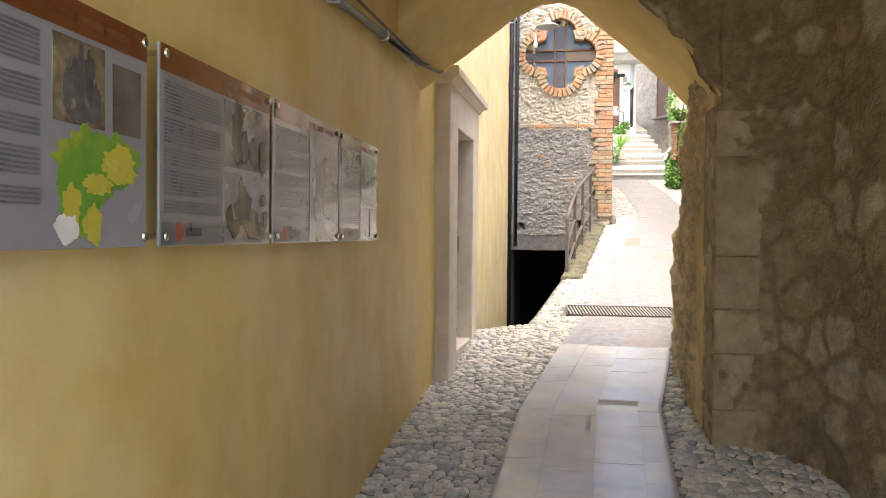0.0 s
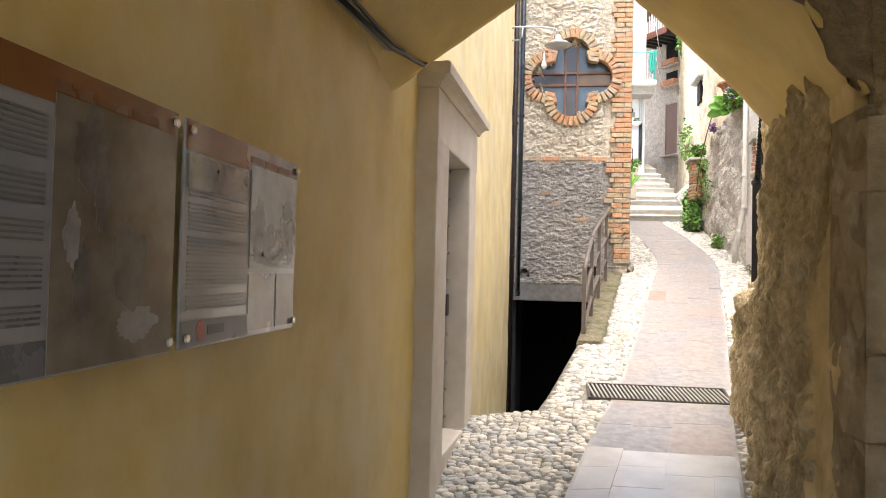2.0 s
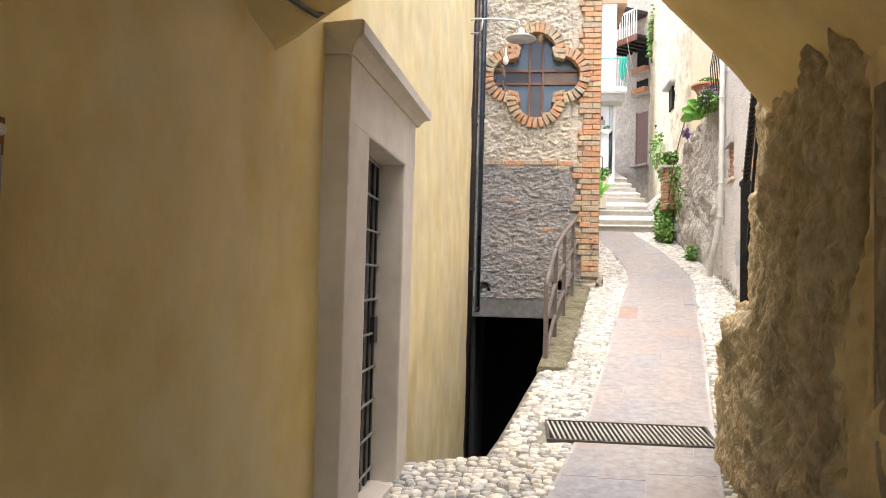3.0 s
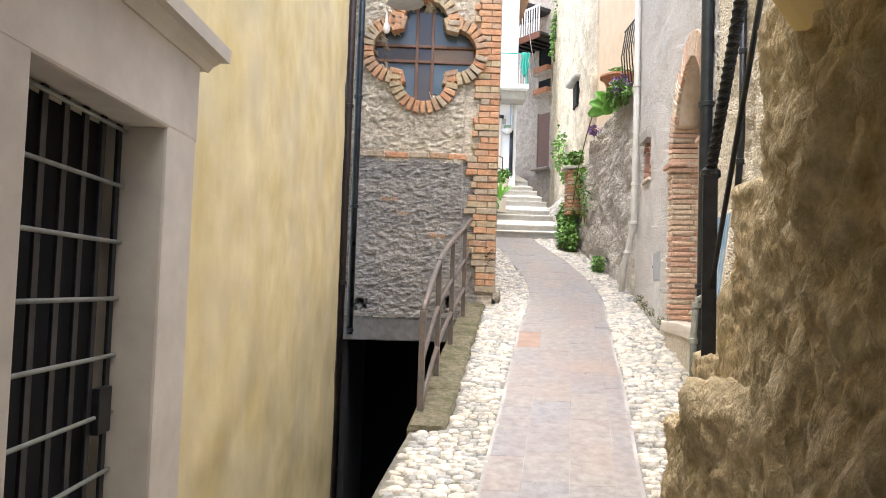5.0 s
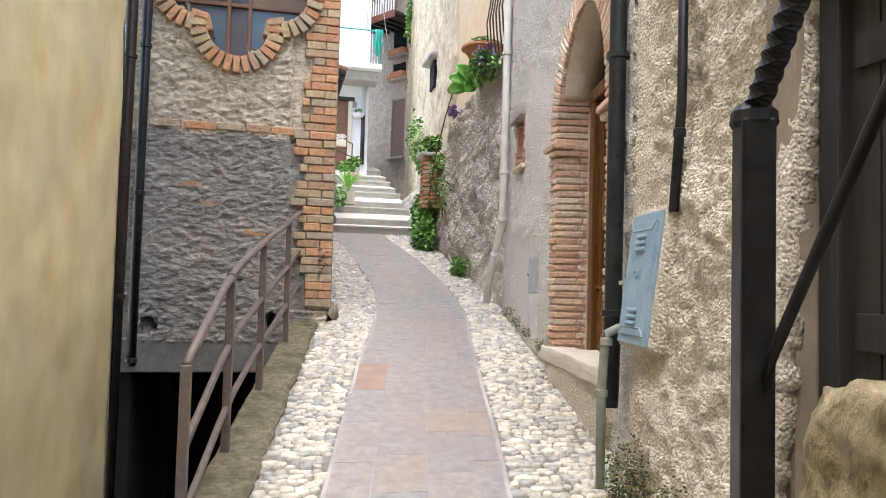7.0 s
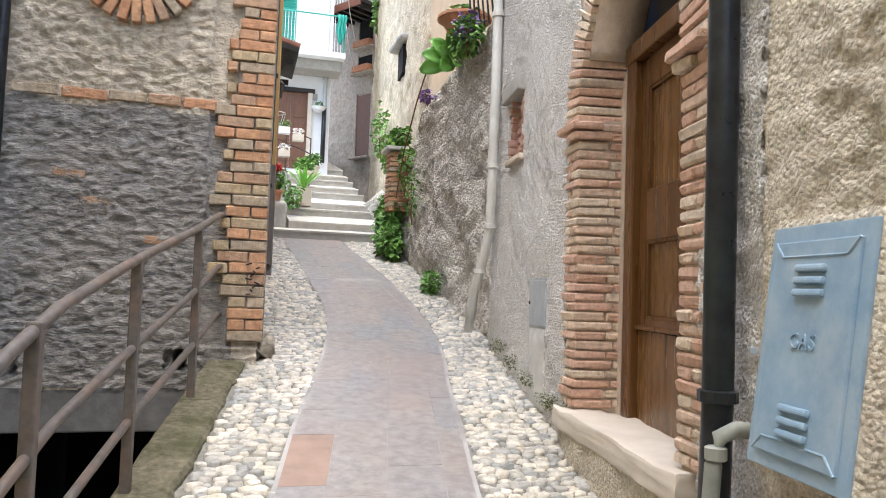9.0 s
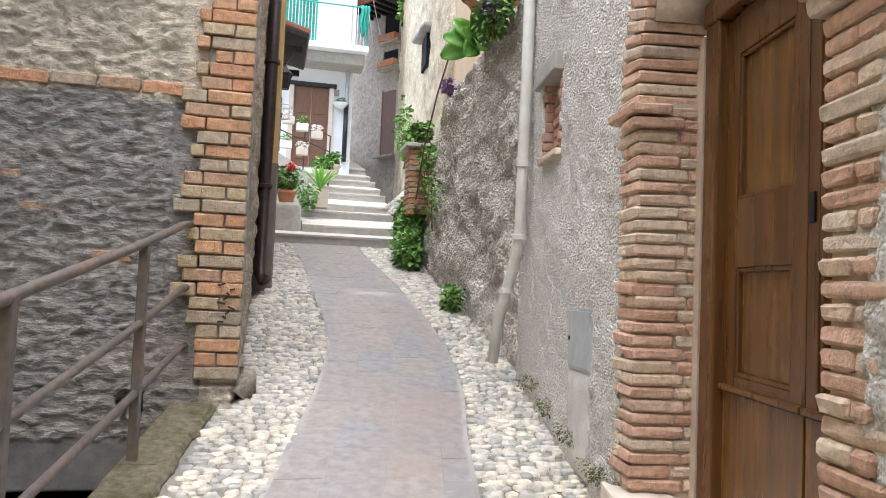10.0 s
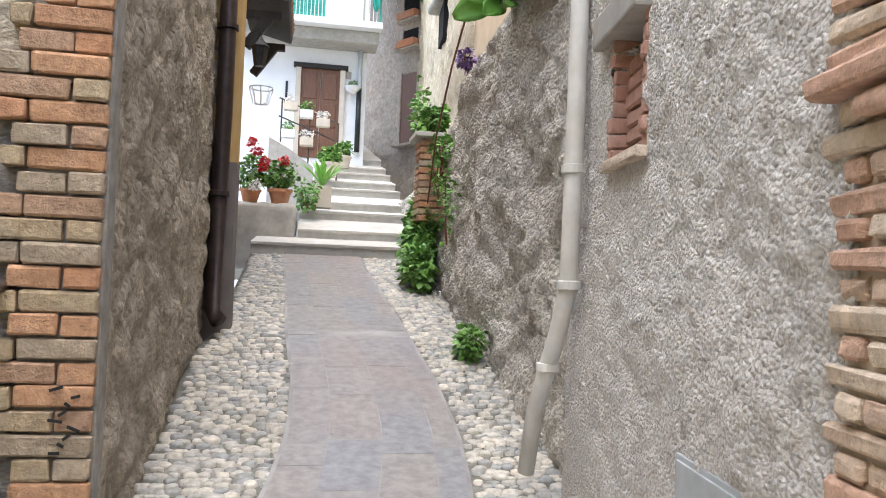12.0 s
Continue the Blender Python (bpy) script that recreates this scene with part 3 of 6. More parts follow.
def tan_lean(p):
    return Vector((0.11 * lerp(p.y, [9.55, 9.92], [1, 0.1]) * (min(p.z, 2.9) - 2.2), 0, 0))


tagged(sheet("wall_right_tan", TAN, 0.2, 4.9, 0.02, [render_tan],
             lambda p: lerp(p.y, [8.6, 8.75, 9.6, 9.8], [0.25, 1, 1, 0.3]) * (rough(p, 0.035, 2.2) + rough(p, 0.02, 8) + clods((p.x + p.y, p.y, p.z), 0.02, 11) + rough(p, 0.012, 26)), recess, thick=0.1, lean=tan_lean),
       "tan roughcast wall, crumbling and uneven", "wall", kind="structure")
tagged(sheet("wall_garden", [(3.12, 27.0), (3.12, 20.0), (3.04, 19.0), (3.0, 17.0), (3.03, 15.5), (3.00, 14.1)], 1.4,
             lambda x, y: lerp(y, [14.0, 16.2, 17.6, 18.6, 20], [4.95, 4.9, 4.6, 4.2, 4.0]), 0.03, render_old,
             lambda p: stones(p, 0.025, 7) + rough(p, 0.07, 1.6) + rough(p, 0.035, 8), thick=0.4,
             lean=lambda p: Vector((0.05 * max(0, p.z - 2.3), 0, 0))),
       "old grey battered garden wall in coarse render", "wall", kind="structure")
# ---- ochre house beside the steps ----
def prism(plan, z0, z1):
    bm = bmesh.new()
    lo, hi = [bm.verts.new((*p, z0)) for p in plan], [bm.verts.new((*p, z1)) for p in plan]
    bm.faces.new(lo[::-1])
    bm.faces.new(hi)
    for k in range(len(plan)):
        bm.faces.new((lo[k], lo[(k + 1) % len(plan)], hi[(k + 1) % len(plan)], hi[k]))
    return bm


OCHRE = [(-0.4, 16.38), (1.20, 16.38), (1.215, 16.5), (0.95, 18.4), (0.72, 20.3), (-0.4, 20.3)]
tagged(part("wall_ochre", prism(OCHRE, 3.64, 7.7), paint_ochre), "ochre painted house wall", "wall", kind="structure")
tagged(part("wall_ochre_dado", prism([(x + 0.006, y - 0.004) for x, y in OCHRE], 2.0, 3.64), paint_dado), "grey-brown painted base of the ochre house", "wall", kind="structure")

# ---- stepped ramp ----
STEP_Y = [19.75, 20.7, 21.8, 22.6, 23.6, 24.4, 25.3, 26.2, 27.3]
STEP_Z = [3.19, 3.41, 3.74, 3.95, 4.28, 4.50, 4.78, 5.02, 5.35]


def build_steps():
    for i, (y, z) in enumerate(zip(STEP_Y, STEP_Z)):
        y2 = STEP_Y[i + 1] if i + 1 < len(STEP_Y) else 40.0
        z2 = STEP_Z[i + 1] - 0.12 if i + 1 < len(STEP_Z) else 8.2
        x0, x1 = (1.1 if i == 0 else (1.62 if i < 3 else 1.85)), 3.3
        bm = bmesh.new()
        n = 10
        top, bot = [], []
        for k in range(n + 1):
            x = x0 + (x1 - x0) * k / n
            w = 0.02 * noise.noise((x * 3, y, 0))
            row = [(x, y + w, z - 1.0), (x, y + w, z - 0.035), (x, y - 0.035 + w, z - 0.035), (x, y - 0.04 + w, z - 0.006), (x, y - 0.03 + w, z), (x, y2 + 0.1, z2 + 0.01), (x, y2 + 0.1, z - 1.0)]
            top.append([bm.verts.new(p) for p in row])
        for a, b in zip(top, top[1:]):
            for k in range(len(a)):
                bm.faces.new((a[k], b[k], b[(k + 1) % len(a)], a[(k + 1) % len(a)]))
        bm.faces.new(top[0])
        bm.faces.new(top[-1][::-1])
        tagged(part("step", bm, stone_step), "pale worn stone step with a sloping tread", "step", "steps up the lane", "structure")


build_steps()

# ---- white house above the steps ----
WY = 27.0
bm = boxes(((0.0, WY + 2.0, 7.0), (5.74, 4.0, 8.0)))
tagged(part("wall_white", bm, paint_white), "white painted house front", "wall", kind="structure")
# rubble house up the lane on the other side, and the grey house at the bend
tagged(sheet("wall_rubble_house", [(4.6, 31.0), (3.75, 24.0), (3.45, 20.0), (3.4, 18.6), (5.5, 18.6)], 2.0, 13.0, 0.1, cream_rubble,
             lambda p: stones(p, 0.05, 2.6) + rough(p, 0.05, 2)), "cream rubble-stone house wall", "wall", kind="structure")
tagged(sheet("wall_grey_house", [(2.0, 36.0), (3.0, 33.5), (4.6, 31.0)], 4.0, 15.0, 0.1, far_stone, lambda p: rough(p, 0.05, 2) + stones(p, 0.04, 2.5)), "grey-brown old house wall at the bend", "wall", kind="structure")
# ---- shared small pieces ----
rng = random.Random(5)
_bricks = {}


def brick_mesh(sx, sy, sz, mat, variant):
    """One of a few worn bricks of this size, shared between alike pieces."""
    key = (round(sx, 2), round(sy, 2), round(sz, 3), mat.name, variant % 5)
    if key not in _bricks:
        r = random.Random(str(key))
        bm = bmesh.new()
        box(bm, (0, 0, 0), (sx, sy, sz))
        bmesh.ops.bevel(bm, geom=list(bm.edges), offset=min(sx, sy, sz) * (0.10 if mat is brick_m else 0.14), segments=1, affect="EDGES")
        for v in bm.verts:
            v.co += Vector((r.uniform(-1, 1), r.uniform(-1, 1), r.uniform(-1, 1))) * min(sx, sy, sz) * (0.05 if mat is brick_m else 0.075)
        me = bpy.data.meshes.new("brick")
        bm.to_mesh(me)
        bm.free()
        me.materials.append(mat)
        _bricks[key] = me
    return _bricks[key]


def brick(parent, m, size, mat, name="brick"):
    ob = new(name, brick_mesh(*size, mat, rng.randrange(5)))
    ob.parent = parent
    ob.matrix_basis = parent.matrix_world.inverted() @ m if parent.type == "EMPTY" else m
    return ob


def wall_x(y):
    return lerp(y, [p[1] for p in reversed(RIGHT)], [p[0] for p in reversed(RIGHT)])


def tan_x(y, z=2.2):
    return lerp(y, [q[1] for q in reversed(TAN)], [q[0] for q in reversed(TAN)]) + 0.11 * (min(z, 2.9) - 2.2)


# ---- railing beside the pit ----
def rail_x(y):
    return 0.19 + 0.143 * (y - 9.4)


POSTS = [9.66, 10.48, 11.46, 12.66, 13.36]
RAIL_T = [1.81, 2.20, 2.42, 2.645, 2.80]
RAIL_M = [1.46, 1.84, 2.05, 2.28, 2.45]
RAIL_B = [1.16, 1.52, 1.75, 1.97, 2.12]


def build_railing():
    r = thing("railing", (rail_x(11.4), 11.4, 1.3), "brown-grey painted iron railing along the mossy kerb", "railing")
    for y, z in zip(POSTS[:-1], RAIL_T):
        bm = bmesh.new()
        box(bm, (rail_x(y), y, (ground_z(0.4, y) - 0.12 + z) / 2), (0.042, 0.042, z - ground_z(0.4, y) + 0.12), rz=-8, bevel=0.006)
        part("post", bm, rail_m, r)
    for name, zs in (("top_rail", RAIL_T), ("middle_rail", RAIL_M), ("lower_rail", RAIL_B)):
        bm = bmesh.new()
        pts = []
        for y in np.linspace(POSTS[0], POSTS[-1] + 0.1, 24):
            k = np.interp(y, POSTS, zs)
            k2 = 0.5 * (np.interp(y - 0.18, POSTS, zs) + np.interp(y + 0.18, POSTS, zs)) if POSTS[0] + 0.1 < y < POSTS[-1] - 0.2 else k
            pts.append((rail_x(y), y, float(k2)))
        tube(bm, pts, 0.021 if name == "top_rail" else 0.018)
        part(name, bm, rail_m, r, smooth=True)


build_railing()

# ---- kerb stones ----
kerb = thing("kerb", (0.4, 11.4, 1.4), "row of mossy worn kerb stones beside the pit", "kerb", kind="structure")
ky = [9.38, 10.15, 10.95, 11.7, 12.6, 13.43]
for a, b in zip(ky, ky[1:]):
    bm = bmesh.new()
    n = 22
    rows = []
    for k in range(n + 1):
        y = a + 0.003 + (b - a - 0.006) * k / n
        x, z = left_x(y), ground_z(0.5, y)
        w = 0.235 + 0.03 * noise.noise((y * 3, 1, 0)) + 0.018 * noise.noise((y * 14, 1, 0))
        h = z + 0.03 + 0.014 * noise.noise((y * 5, 4, 0)) + 0.008 * noise.noise((y * 17, 3, 0))
        rows.append([bm.verts.new(v) for v in ((x - 0.02, y, z - 0.3), (x - 0.02, y, h - 0.02), (x, y, h), (x + w * 0.5, y, h + 0.008 * noise.noise((y * 9, 2, 2))), (x + w - 0.02, y, h - 0.004), (x + w, y, h - 0.025), (x + w, y, z - 0.3))])
    for p, q in zip(rows, rows[1:]):
        for k in range(7):
            bm.faces.new((p[k], p[(k + 1) % 7], q[(k + 1) % 7], q[k]))
    bm.faces.new(rows[0])
    bm.faces.new(rows[-1][::-1])
    part("stone", bm, moss_kerb, kerb, smooth=False)

# ---- drain grate ----
def build_grate():
    g = thing("drain_grate", (0.75, 7.92, ground_z(0.75, 7.92)), "dark iron drain grate across the lane", "grate")
    x0, x1, y0, y1 = 0.20, 1.29, 7.76, 8.12
    sl = math.degrees(math.atan((ground_z(0.7, y1) - ground_z(0.7, y0)) / (y1 - y0)))
    zc = ground_z(0.7, 7.94)
    # thin black plate on the paving paints the shade between the bars
    bm = boxes((((x0 + x1) / 2, 7.94, zc + 0.011), (x1 - x0, y1 - y0, 0.008), 0, 0, sl))
    part("channel", bm, shade_black, g)
    rim = bmesh.new()
    for c, s in (((x0, 7.94, zc + 0.012), (0.02, y1 - y0, 0.02)), ((x1, 7.94, zc + 0.012), (0.02, y1 - y0, 0.02)), (((x0 + x1) / 2, 7.94, zc + 0.012), (0.02, y1 - y0, 0.02))):
        box(rim, c, s, rx=sl)
    for y in (y0, y1):
        box(rim, ((x0 + x1) / 2, y, ground_z(0.7, y) + 0.012), (x1 - x0, 0.02, 0.02))
    part("frame", rim, iron, g)
    n = 32
    for i in range(n):
        x = x0 + 0.025 + (x1 - x0 - 0.05) * i / (n - 1)
        bm = boxes(((x, 7.94, zc + 0.019), (0.013, y1 - y0 - 0.03, 0.008), 8, 0, sl))
        part("bar", bm, concrete, g)


build_grate()

# ---- arched doorway ----
def worn_brick(sx, sy, sz, mat, variant):
    """A long thin brick with rounded, uneven edges, shared between alike pieces."""
    key = ("worn", round(sx, 2), round(sy, 2), round(sz, 3), mat.name, variant % 7)
    if key not in _bricks:
        r = random.Random(str(key))
        bm = bmesh.new()
        rings = []
        for f, inset in ((-0.5, 0.007), (-0.30, 0.0012), (0.28, 0.0), (0.5, 0.006)):
            a, b, c = sx / 2 - inset, sy / 2 - inset, 0.007
            pts = ((a - c, -b), (a, -b + c), (a, b - c), (a - c, b), (-a + c, b), (-a, b - c), (-a, -b + c), (-a + c, -b))
            rings.append([bm.verts.new((x + r.uniform(-0.0035, 0.0035), y + r.uniform(-0.0035, 0.0035), f * sz + r.uniform(-0.003, 0.003))) for x, y in pts])
        for p, q in zip(rings, rings[1:]):
            for k in range(8):
                bm.faces.new((p[k], p[(k + 1) % 8], q[(k + 1) % 8], q[k]))
        bm.faces.new(rings[0][::-1])
        bm.faces.new(rings[-1])
        me = bpy.data.meshes.new("brick")
        bm.to_mesh(me)
        bm.free()
        me.materials.append(mat)
        _bricks[key] = me
    return _bricks[key]


def build_arch_door():
    d = thing("arched_doorway", (2.6, 11.17, ASILL), "tall arched doorway framed in pale worn brick", "doorway")
    wa = -math.degrees(math.atan((wall_x(11.8) - wall_x(10.5)) / 1.3))
    wr = radians(-wa)
    U, I = Vector((math.sin(wr), math.cos(wr), 0)), Vector((math.cos(wr), -math.sin(wr), 0))
    c, h, rise = (AY0 + AY1) / 2, (AY1 - AY0) / 2, ATOP - ASPR

    def lay(p, size, rx=0.0, tilt=2.0):
        ob = new("brick", worn_brick(*size, arch_brick, rng.randrange(7)))
        ob.parent = d
        ob.matrix_basis = d.matrix_world.inverted() @ pose(p.x, p.y, p.z, rx + rng.uniform(-1, 1), rng.uniform(-1, 1), wa + rng.uniform(-tilt, tilt))

    pitch = 0.0515
    n = int((ASPR - ASILL) / pitch)
    for yi, sgn in ((AY1, 1), (AY0, -1)):
        corner = Vector((wall_x(yi) - 0.022, yi, 0))
        for k in range(n + 1):
            z = ASILL + 0.02 + (k + 0.5) * pitch
            imp = 0.045 if z > ASPR - 0.03 else 0.03 if z > ASPR - 0.08 else 0.0
            face = (0.235 if k % 2 else 0.20) + rng.uniform(-0.015, 0.015)
            deep = 0.175 if k % 2 else 0.12
            rise_k = 0.0435 + rng.uniform(-0.005, 0.003)
            jut = rng.uniform(-0.007, 0.007)
            w, dp = (face + imp, deep) if k % 2 else (0.115 + imp, 0.215)
            lay(corner + U * (sgn * (w / 2 - imp)) + I * (dp / 2 - imp + jut) + Vector((0, 0, z)), (dp, w, rise_k))
            if not k % 2:
                lay(corner + U * (sgn * (0.125 + (face - 0.125) / 2)) + I * (0.06 + jut) + Vector((0, 0, z)), (0.12, face - 0.125, rise_k))
            lay(corner + U * (sgn * 0.06) + I * (dp + 0.008 - imp + (0.29 - dp) / 2) + Vector((0, 0, z)), (0.29 - dp, 0.115, rise_k))
        part("mortar_bed", boxes((tuple(corner + U * (sgn * 0.112) + I * 0.163 + Vector((0, 0, (ASILL + ASPR) / 2))), (0.285, 0.185, ASPR - ASILL + 0.1), wa)), brick_mortar, d)
        part("plaster_strip", boxes((tuple(corner + U * (sgn * 0.03) + I * 0.265 + Vector((0, 0, 2.62))), (0.03, 0.14, 1.86), wa)), brick_mortar, d)
    m = 54
    for k in range(m):
        a = math.pi * (k + 0.5) / m
        y, z = c + h * math.cos(a), ASPR + 0.03 + rise * math.sin(a)
        ny, nz = math.cos(a) / h, math.sin(a) / rise
        l = math.hypot(ny, nz)
        ny, nz = ny / l, nz / l
        yy = y + ny * 0.115
        lay(Vector((wall_x(yy) + 0.13, yy, z + nz * 0.115)), (0.29, 0.23, 0.043), math.degrees(math.atan2(nz, ny)), 0.5)
    vs, fs = [], []
    for k in range(33):
        a = 0.42 + (math.pi - 0.84) * k / 32
        y, z = c + (h + 0.004) * math.cos(a), ASPR + (rise + 0.032) * math.sin(a)
        vs += [(wall_x(y) + 0.02, y, z), (wall_x(y) + 0.30, y - 0.03, z)]
    for k in range(32):
        fs.append((2 * k, 2 * k + 1, 2 * k + 3, 2 * k + 2))
    me = bpy.data.meshes.new("soffit")
    me.from_pydata(vs, [], fs)
    me.shade_smooth()
    so = link("soffit", me, brick_mortar, d)
    so.modifiers.new("thickness", "SOLIDIFY").thickness = 0.02
    # timber set back in the opening, in the door's own plane
    da = math.atan(0.171)
    O, DU, DO = Vector((2.80, 11.17, 0)), Vector((math.sin(da), math.cos(da), 0)), Vector((-math.cos(da), math.sin(da), 0))
    ang = -math.degrees(da)

    def at(u, out, z):
        return tuple(O + DU * u + DO * (out - 0.03) + Vector((0, 0, z)))

    zb, zt = ASILL, 3.56
    for u, w in ((0.425, 0.12), (-0.545, 0.14)):
        part("timber_frame", boxes((at(u, 0.02, (zb + zt) / 2), (0.09, w, zt - zb), ang, 0.010)), wood_door, d)
    part("timber_frame", boxes((at(-0.06, 0.02, zt + 0.05), (0.10, 1.12, 0.10), ang, 0.010)), wood_door, d)
    part("transom_glass", boxes((at(-0.03, -0.03, 3.92), (0.012, 1.20, 0.66), ang)), glass("dark_glass", (0.02, 0.024, 0.03)), d)
    # added black plate, painted darkness of the hall behind the door
    part("dark_hall", boxes((at(0, -0.22, 2.9), (0.02, 1.5, 3.0), ang)), shade_black, d)
    leafd = thing("wooden_door", tuple(O + Vector((0, 0, zb))), "closed varnished brown wooden door with sunk panels", "door")
    for ua, ub in ((-0.200, 0.365), (-0.475, -0.204)):
        uc, w = (ua + ub) / 2, ub - ua
        st_w = 0.088 if w > 0.4 else 0.06
        lf = part("leaf", boxes((at(uc, -0.022, (zb + zt) / 2), (0.03, w - 0.004, zt - zb - 0.01), ang)), wood_door, leafd)
        for uu in (ua + st_w / 2, ub - st_w / 2):
            part("stile", boxes((at(uu, 0.004, 2.86), (0.034, st_w, 1.38), ang, 0.004)), wood_door, lf)
        for za, zc in ((2.175, 2.225), (2.615, 2.86), (3.40, zt - 0.006)):
            part("rail", boxes((at(uc, 0.003, (za + zc) / 2), (0.033, w - 2 * st_w, zc - za), ang, 0.004)), wood_door, lf)
        part("drip_board", boxes((at(uc, 0.016, 2.18), (0.05, w - 0.006, 0.022), ang, 0.007)), wood_door, lf)
        part("kick_board", boxes((at(uc, 0.008, (zb + 2.165) / 2), (0.03, w - 0.008, 2.165 - zb), ang, 0.004)), wood_panel, lf)
        for za, zc in ((2.225, 2.615), (2.86, 3.40)):
            part("panel", boxes((at(uc, -0.006, (za + zc) / 2), (0.012, w - 2 * st_w - 0.03, zc - za - 0.03), ang, 0.005)), wood_panel, lf)
            for zm in (za + 0.008, zc - 0.008):
                part("moulding", boxes((at(uc, 0.004, zm), (0.022, w - 2 * st_w, 0.016), ang, 0.005)), wood_door, lf)
            for um in (ua + st_w + 0.008, ub - st_w - 0.008):
                part("moulding", boxes((at(um, 0.004, (za + zc) / 2), (0.022, 0.016, zc - za - 0.03), ang, 0.005)), wood_door, lf)
    part("keyhole_plate", boxes((at(-0.235, 0.026, 2.78), (0.008, 0.03, 0.09), ang, 0.003)), iron_black, leafd, "dark iron keyhole plate")
    # threshold
    bm = bmesh.new()
    box(bm, (2.71, c, ASILL - 0.05), (0.44, AY1 - AY0 + 0.34, 0.11), wa, 0.015)
    bmesh.ops.subdivide_edges(bm, edges=bm.edges, cuts=9, use_grid_fill=True)
    for v in bm.verts:
        v.co += Vector((1, 1, 1)) * (rough(v.co, 0.012, 5) + rough(v.co, 0.010, 16))
    part("threshold", bm, stone_frame, d, "worn pale stone threshold", True)
    bm = boxes(((2.80, c, ASILL - 0.38), (0.56, AY1 - AY0 + 0.36, 0.58), wa, 0.03))
    bmesh.ops.subdivide_edges(bm, edges=bm.edges, cuts=11, use_grid_fill=True)
    for v in bm.verts:
        v.co += Vector((1, 1, 0)) * (rough(v.co, 0.03, 4) + rough(v.co, 0.015, 12))
    part("threshold_base", bm, render_tan, d, "", True)


build_arch_door()

# ---- small bricked-up window ----
def build_small_window():
    w = thing("small_window", (2.84, 13.27, 3.3), "small window half bricked up with rounded bricks under a stone lintel", "window")
    for k in range(6):
        z = 3.365 + 0.066 * k
        brick(w, pose(2.955 + rng.uniform(-0.012, 0.012), 13.30, z, 0, 0, -7 + rng.uniform(-2, 2)), (0.13, 0.31, 0.062), red_brick)
    for k in range(8):
        z = 3.35 + 0.062 * k
        for y in (13.085, 13.455):
            brick(w, pose(wall_x(y) + 0.07 + rng.uniform(-0.008, 0.008), y, z, 0, 0, -7), (0.14, 0.055, 0.058), red_brick)
    brick(w, pose(wall_x(13.27) + 0.05, 13.27, 3.315, 0, 0, -7), (0.16, 0.44, 0.04), arch_brick, "sill")
    part("lintel", boxes(((wall_x(13.33) + 0.04, 13.33, 3.86), (0.17, 0.54, 0.12), -7, 0.012)), concrete, w)
    # black plate paints the shade above the brick infill
    part("backing", boxes(((3.06, 13.27, 3.58), (0.02, 0.5, 0.7), -7)), shade_black, w)


build_small_window()

# ---- utility covers on the wall ----
def build_gas_cabinet():
    y0, y1, z0, z1 = 9.405, 9.80, 1.914, 2.525
    yc, zc = (y0 + y1) / 2, (z0 + z1) / 2
    x = 2.228
    a = -8.0
    g = thing("gas_meter_cabinet", (x, yc, z0), "blue-grey painted sheet-metal meter cabinet with louvres set in the wall", "cabinet")
    U = Vector((0.139, 0.990, 0))

    def at(u, z, out):
        return Vector((x, yc, zc)) + U * u + Vector((-0.990, 0.139, 0)) * (out - 0.125 * z) + Vector((0, 0, z))
    W, Hh = y1 - y0, z1 - z0
    part("plaster_bed", boxes((at(0, 0, -0.05), (0.10, W + 0.05, Hh + 0.05), a, 0.02, 0, 7.1)), render_tan, g)
    part("frame", boxes((at(0, 0, 0.006), (0.012, W, Hh), a, 0.003, 0, 7.1)), gas_blue, g)
    door = part("door", boxes((at(0, 0, 0.016), (0.012, W - 0.07, Hh - 0.08), a, 0.004, 0, 7.1)), gas_blue, g)
    for zz in (0.165, -0.175):
        for k in (-1, 0, 1):
            bm = bmesh.new()
            box(bm, at(0.0, zz + k * 0.03, 0.026), (0.018, 0.115, 0.018), a, 0.006, 0, 18)
            part("louvre", bm, gas_blue, door)
    part("lock", boxes((at(0.20, -0.02, 0.03), (0.02, 0.015, 0.02), a, 0.004)), zinc, door, "small zinc lock")
    tx = text_mesh("GAS", 0.055, 0.003)
    m = Matrix.Translation(at(0.055, 0.0, 0.0225))
    rot = Matrix(((-U.x, 0.124, -0.982, 0), (-U.y, 0, 0.139, 0), (0, 0.992, 0.124, 0), (0, 0, 0, 1)))
    tx.transform(m @ rot)
    link("embossed_word", tx, gas_blue, door)
    for zz in (1, -1):
        for uu in (1, -1):
            part("crease", tube(bmesh.new(), [at(uu * 0.125, zz * 0.225, 0.022), at(uu * 0.163, zz * 0.262, 0.022)], 0.004, 6), gas_blue, door)
        part("crease", tube(bmesh.new(), [at(-0.125, zz * 0.225, 0.022), at(0.125, zz * 0.225, 0.022)], 0.0035, 6), gas_blue, door)


build_gas_cabinet()


def build_box(y0, y1, z0, z1, label, mat):
    yc, zc = (y0 + y1) / 2, (z0 + z1) / 2
    x = wall_x(yc) + 0.014
    g = thing("meter_cover", (x, yc, z0), label, "cabinet")
    part("frame", boxes(((x, yc, zc), (0.05, y1 - y0, z1 - z0), -6.5, 0.004)), mat, g)
    part("lid", boxes(((x - 0.027, yc, zc), (0.01, y1 - y0 - 0.03, z1 - z0 - 0.03), -6.5, 0.003)), mat, g)
    part("keyhole", boxes(((x - 0.034, yc + (y1 - y0) * 0.3, zc), (0.008, 0.018, 0.022), -6.5, 0.002)), iron, g)


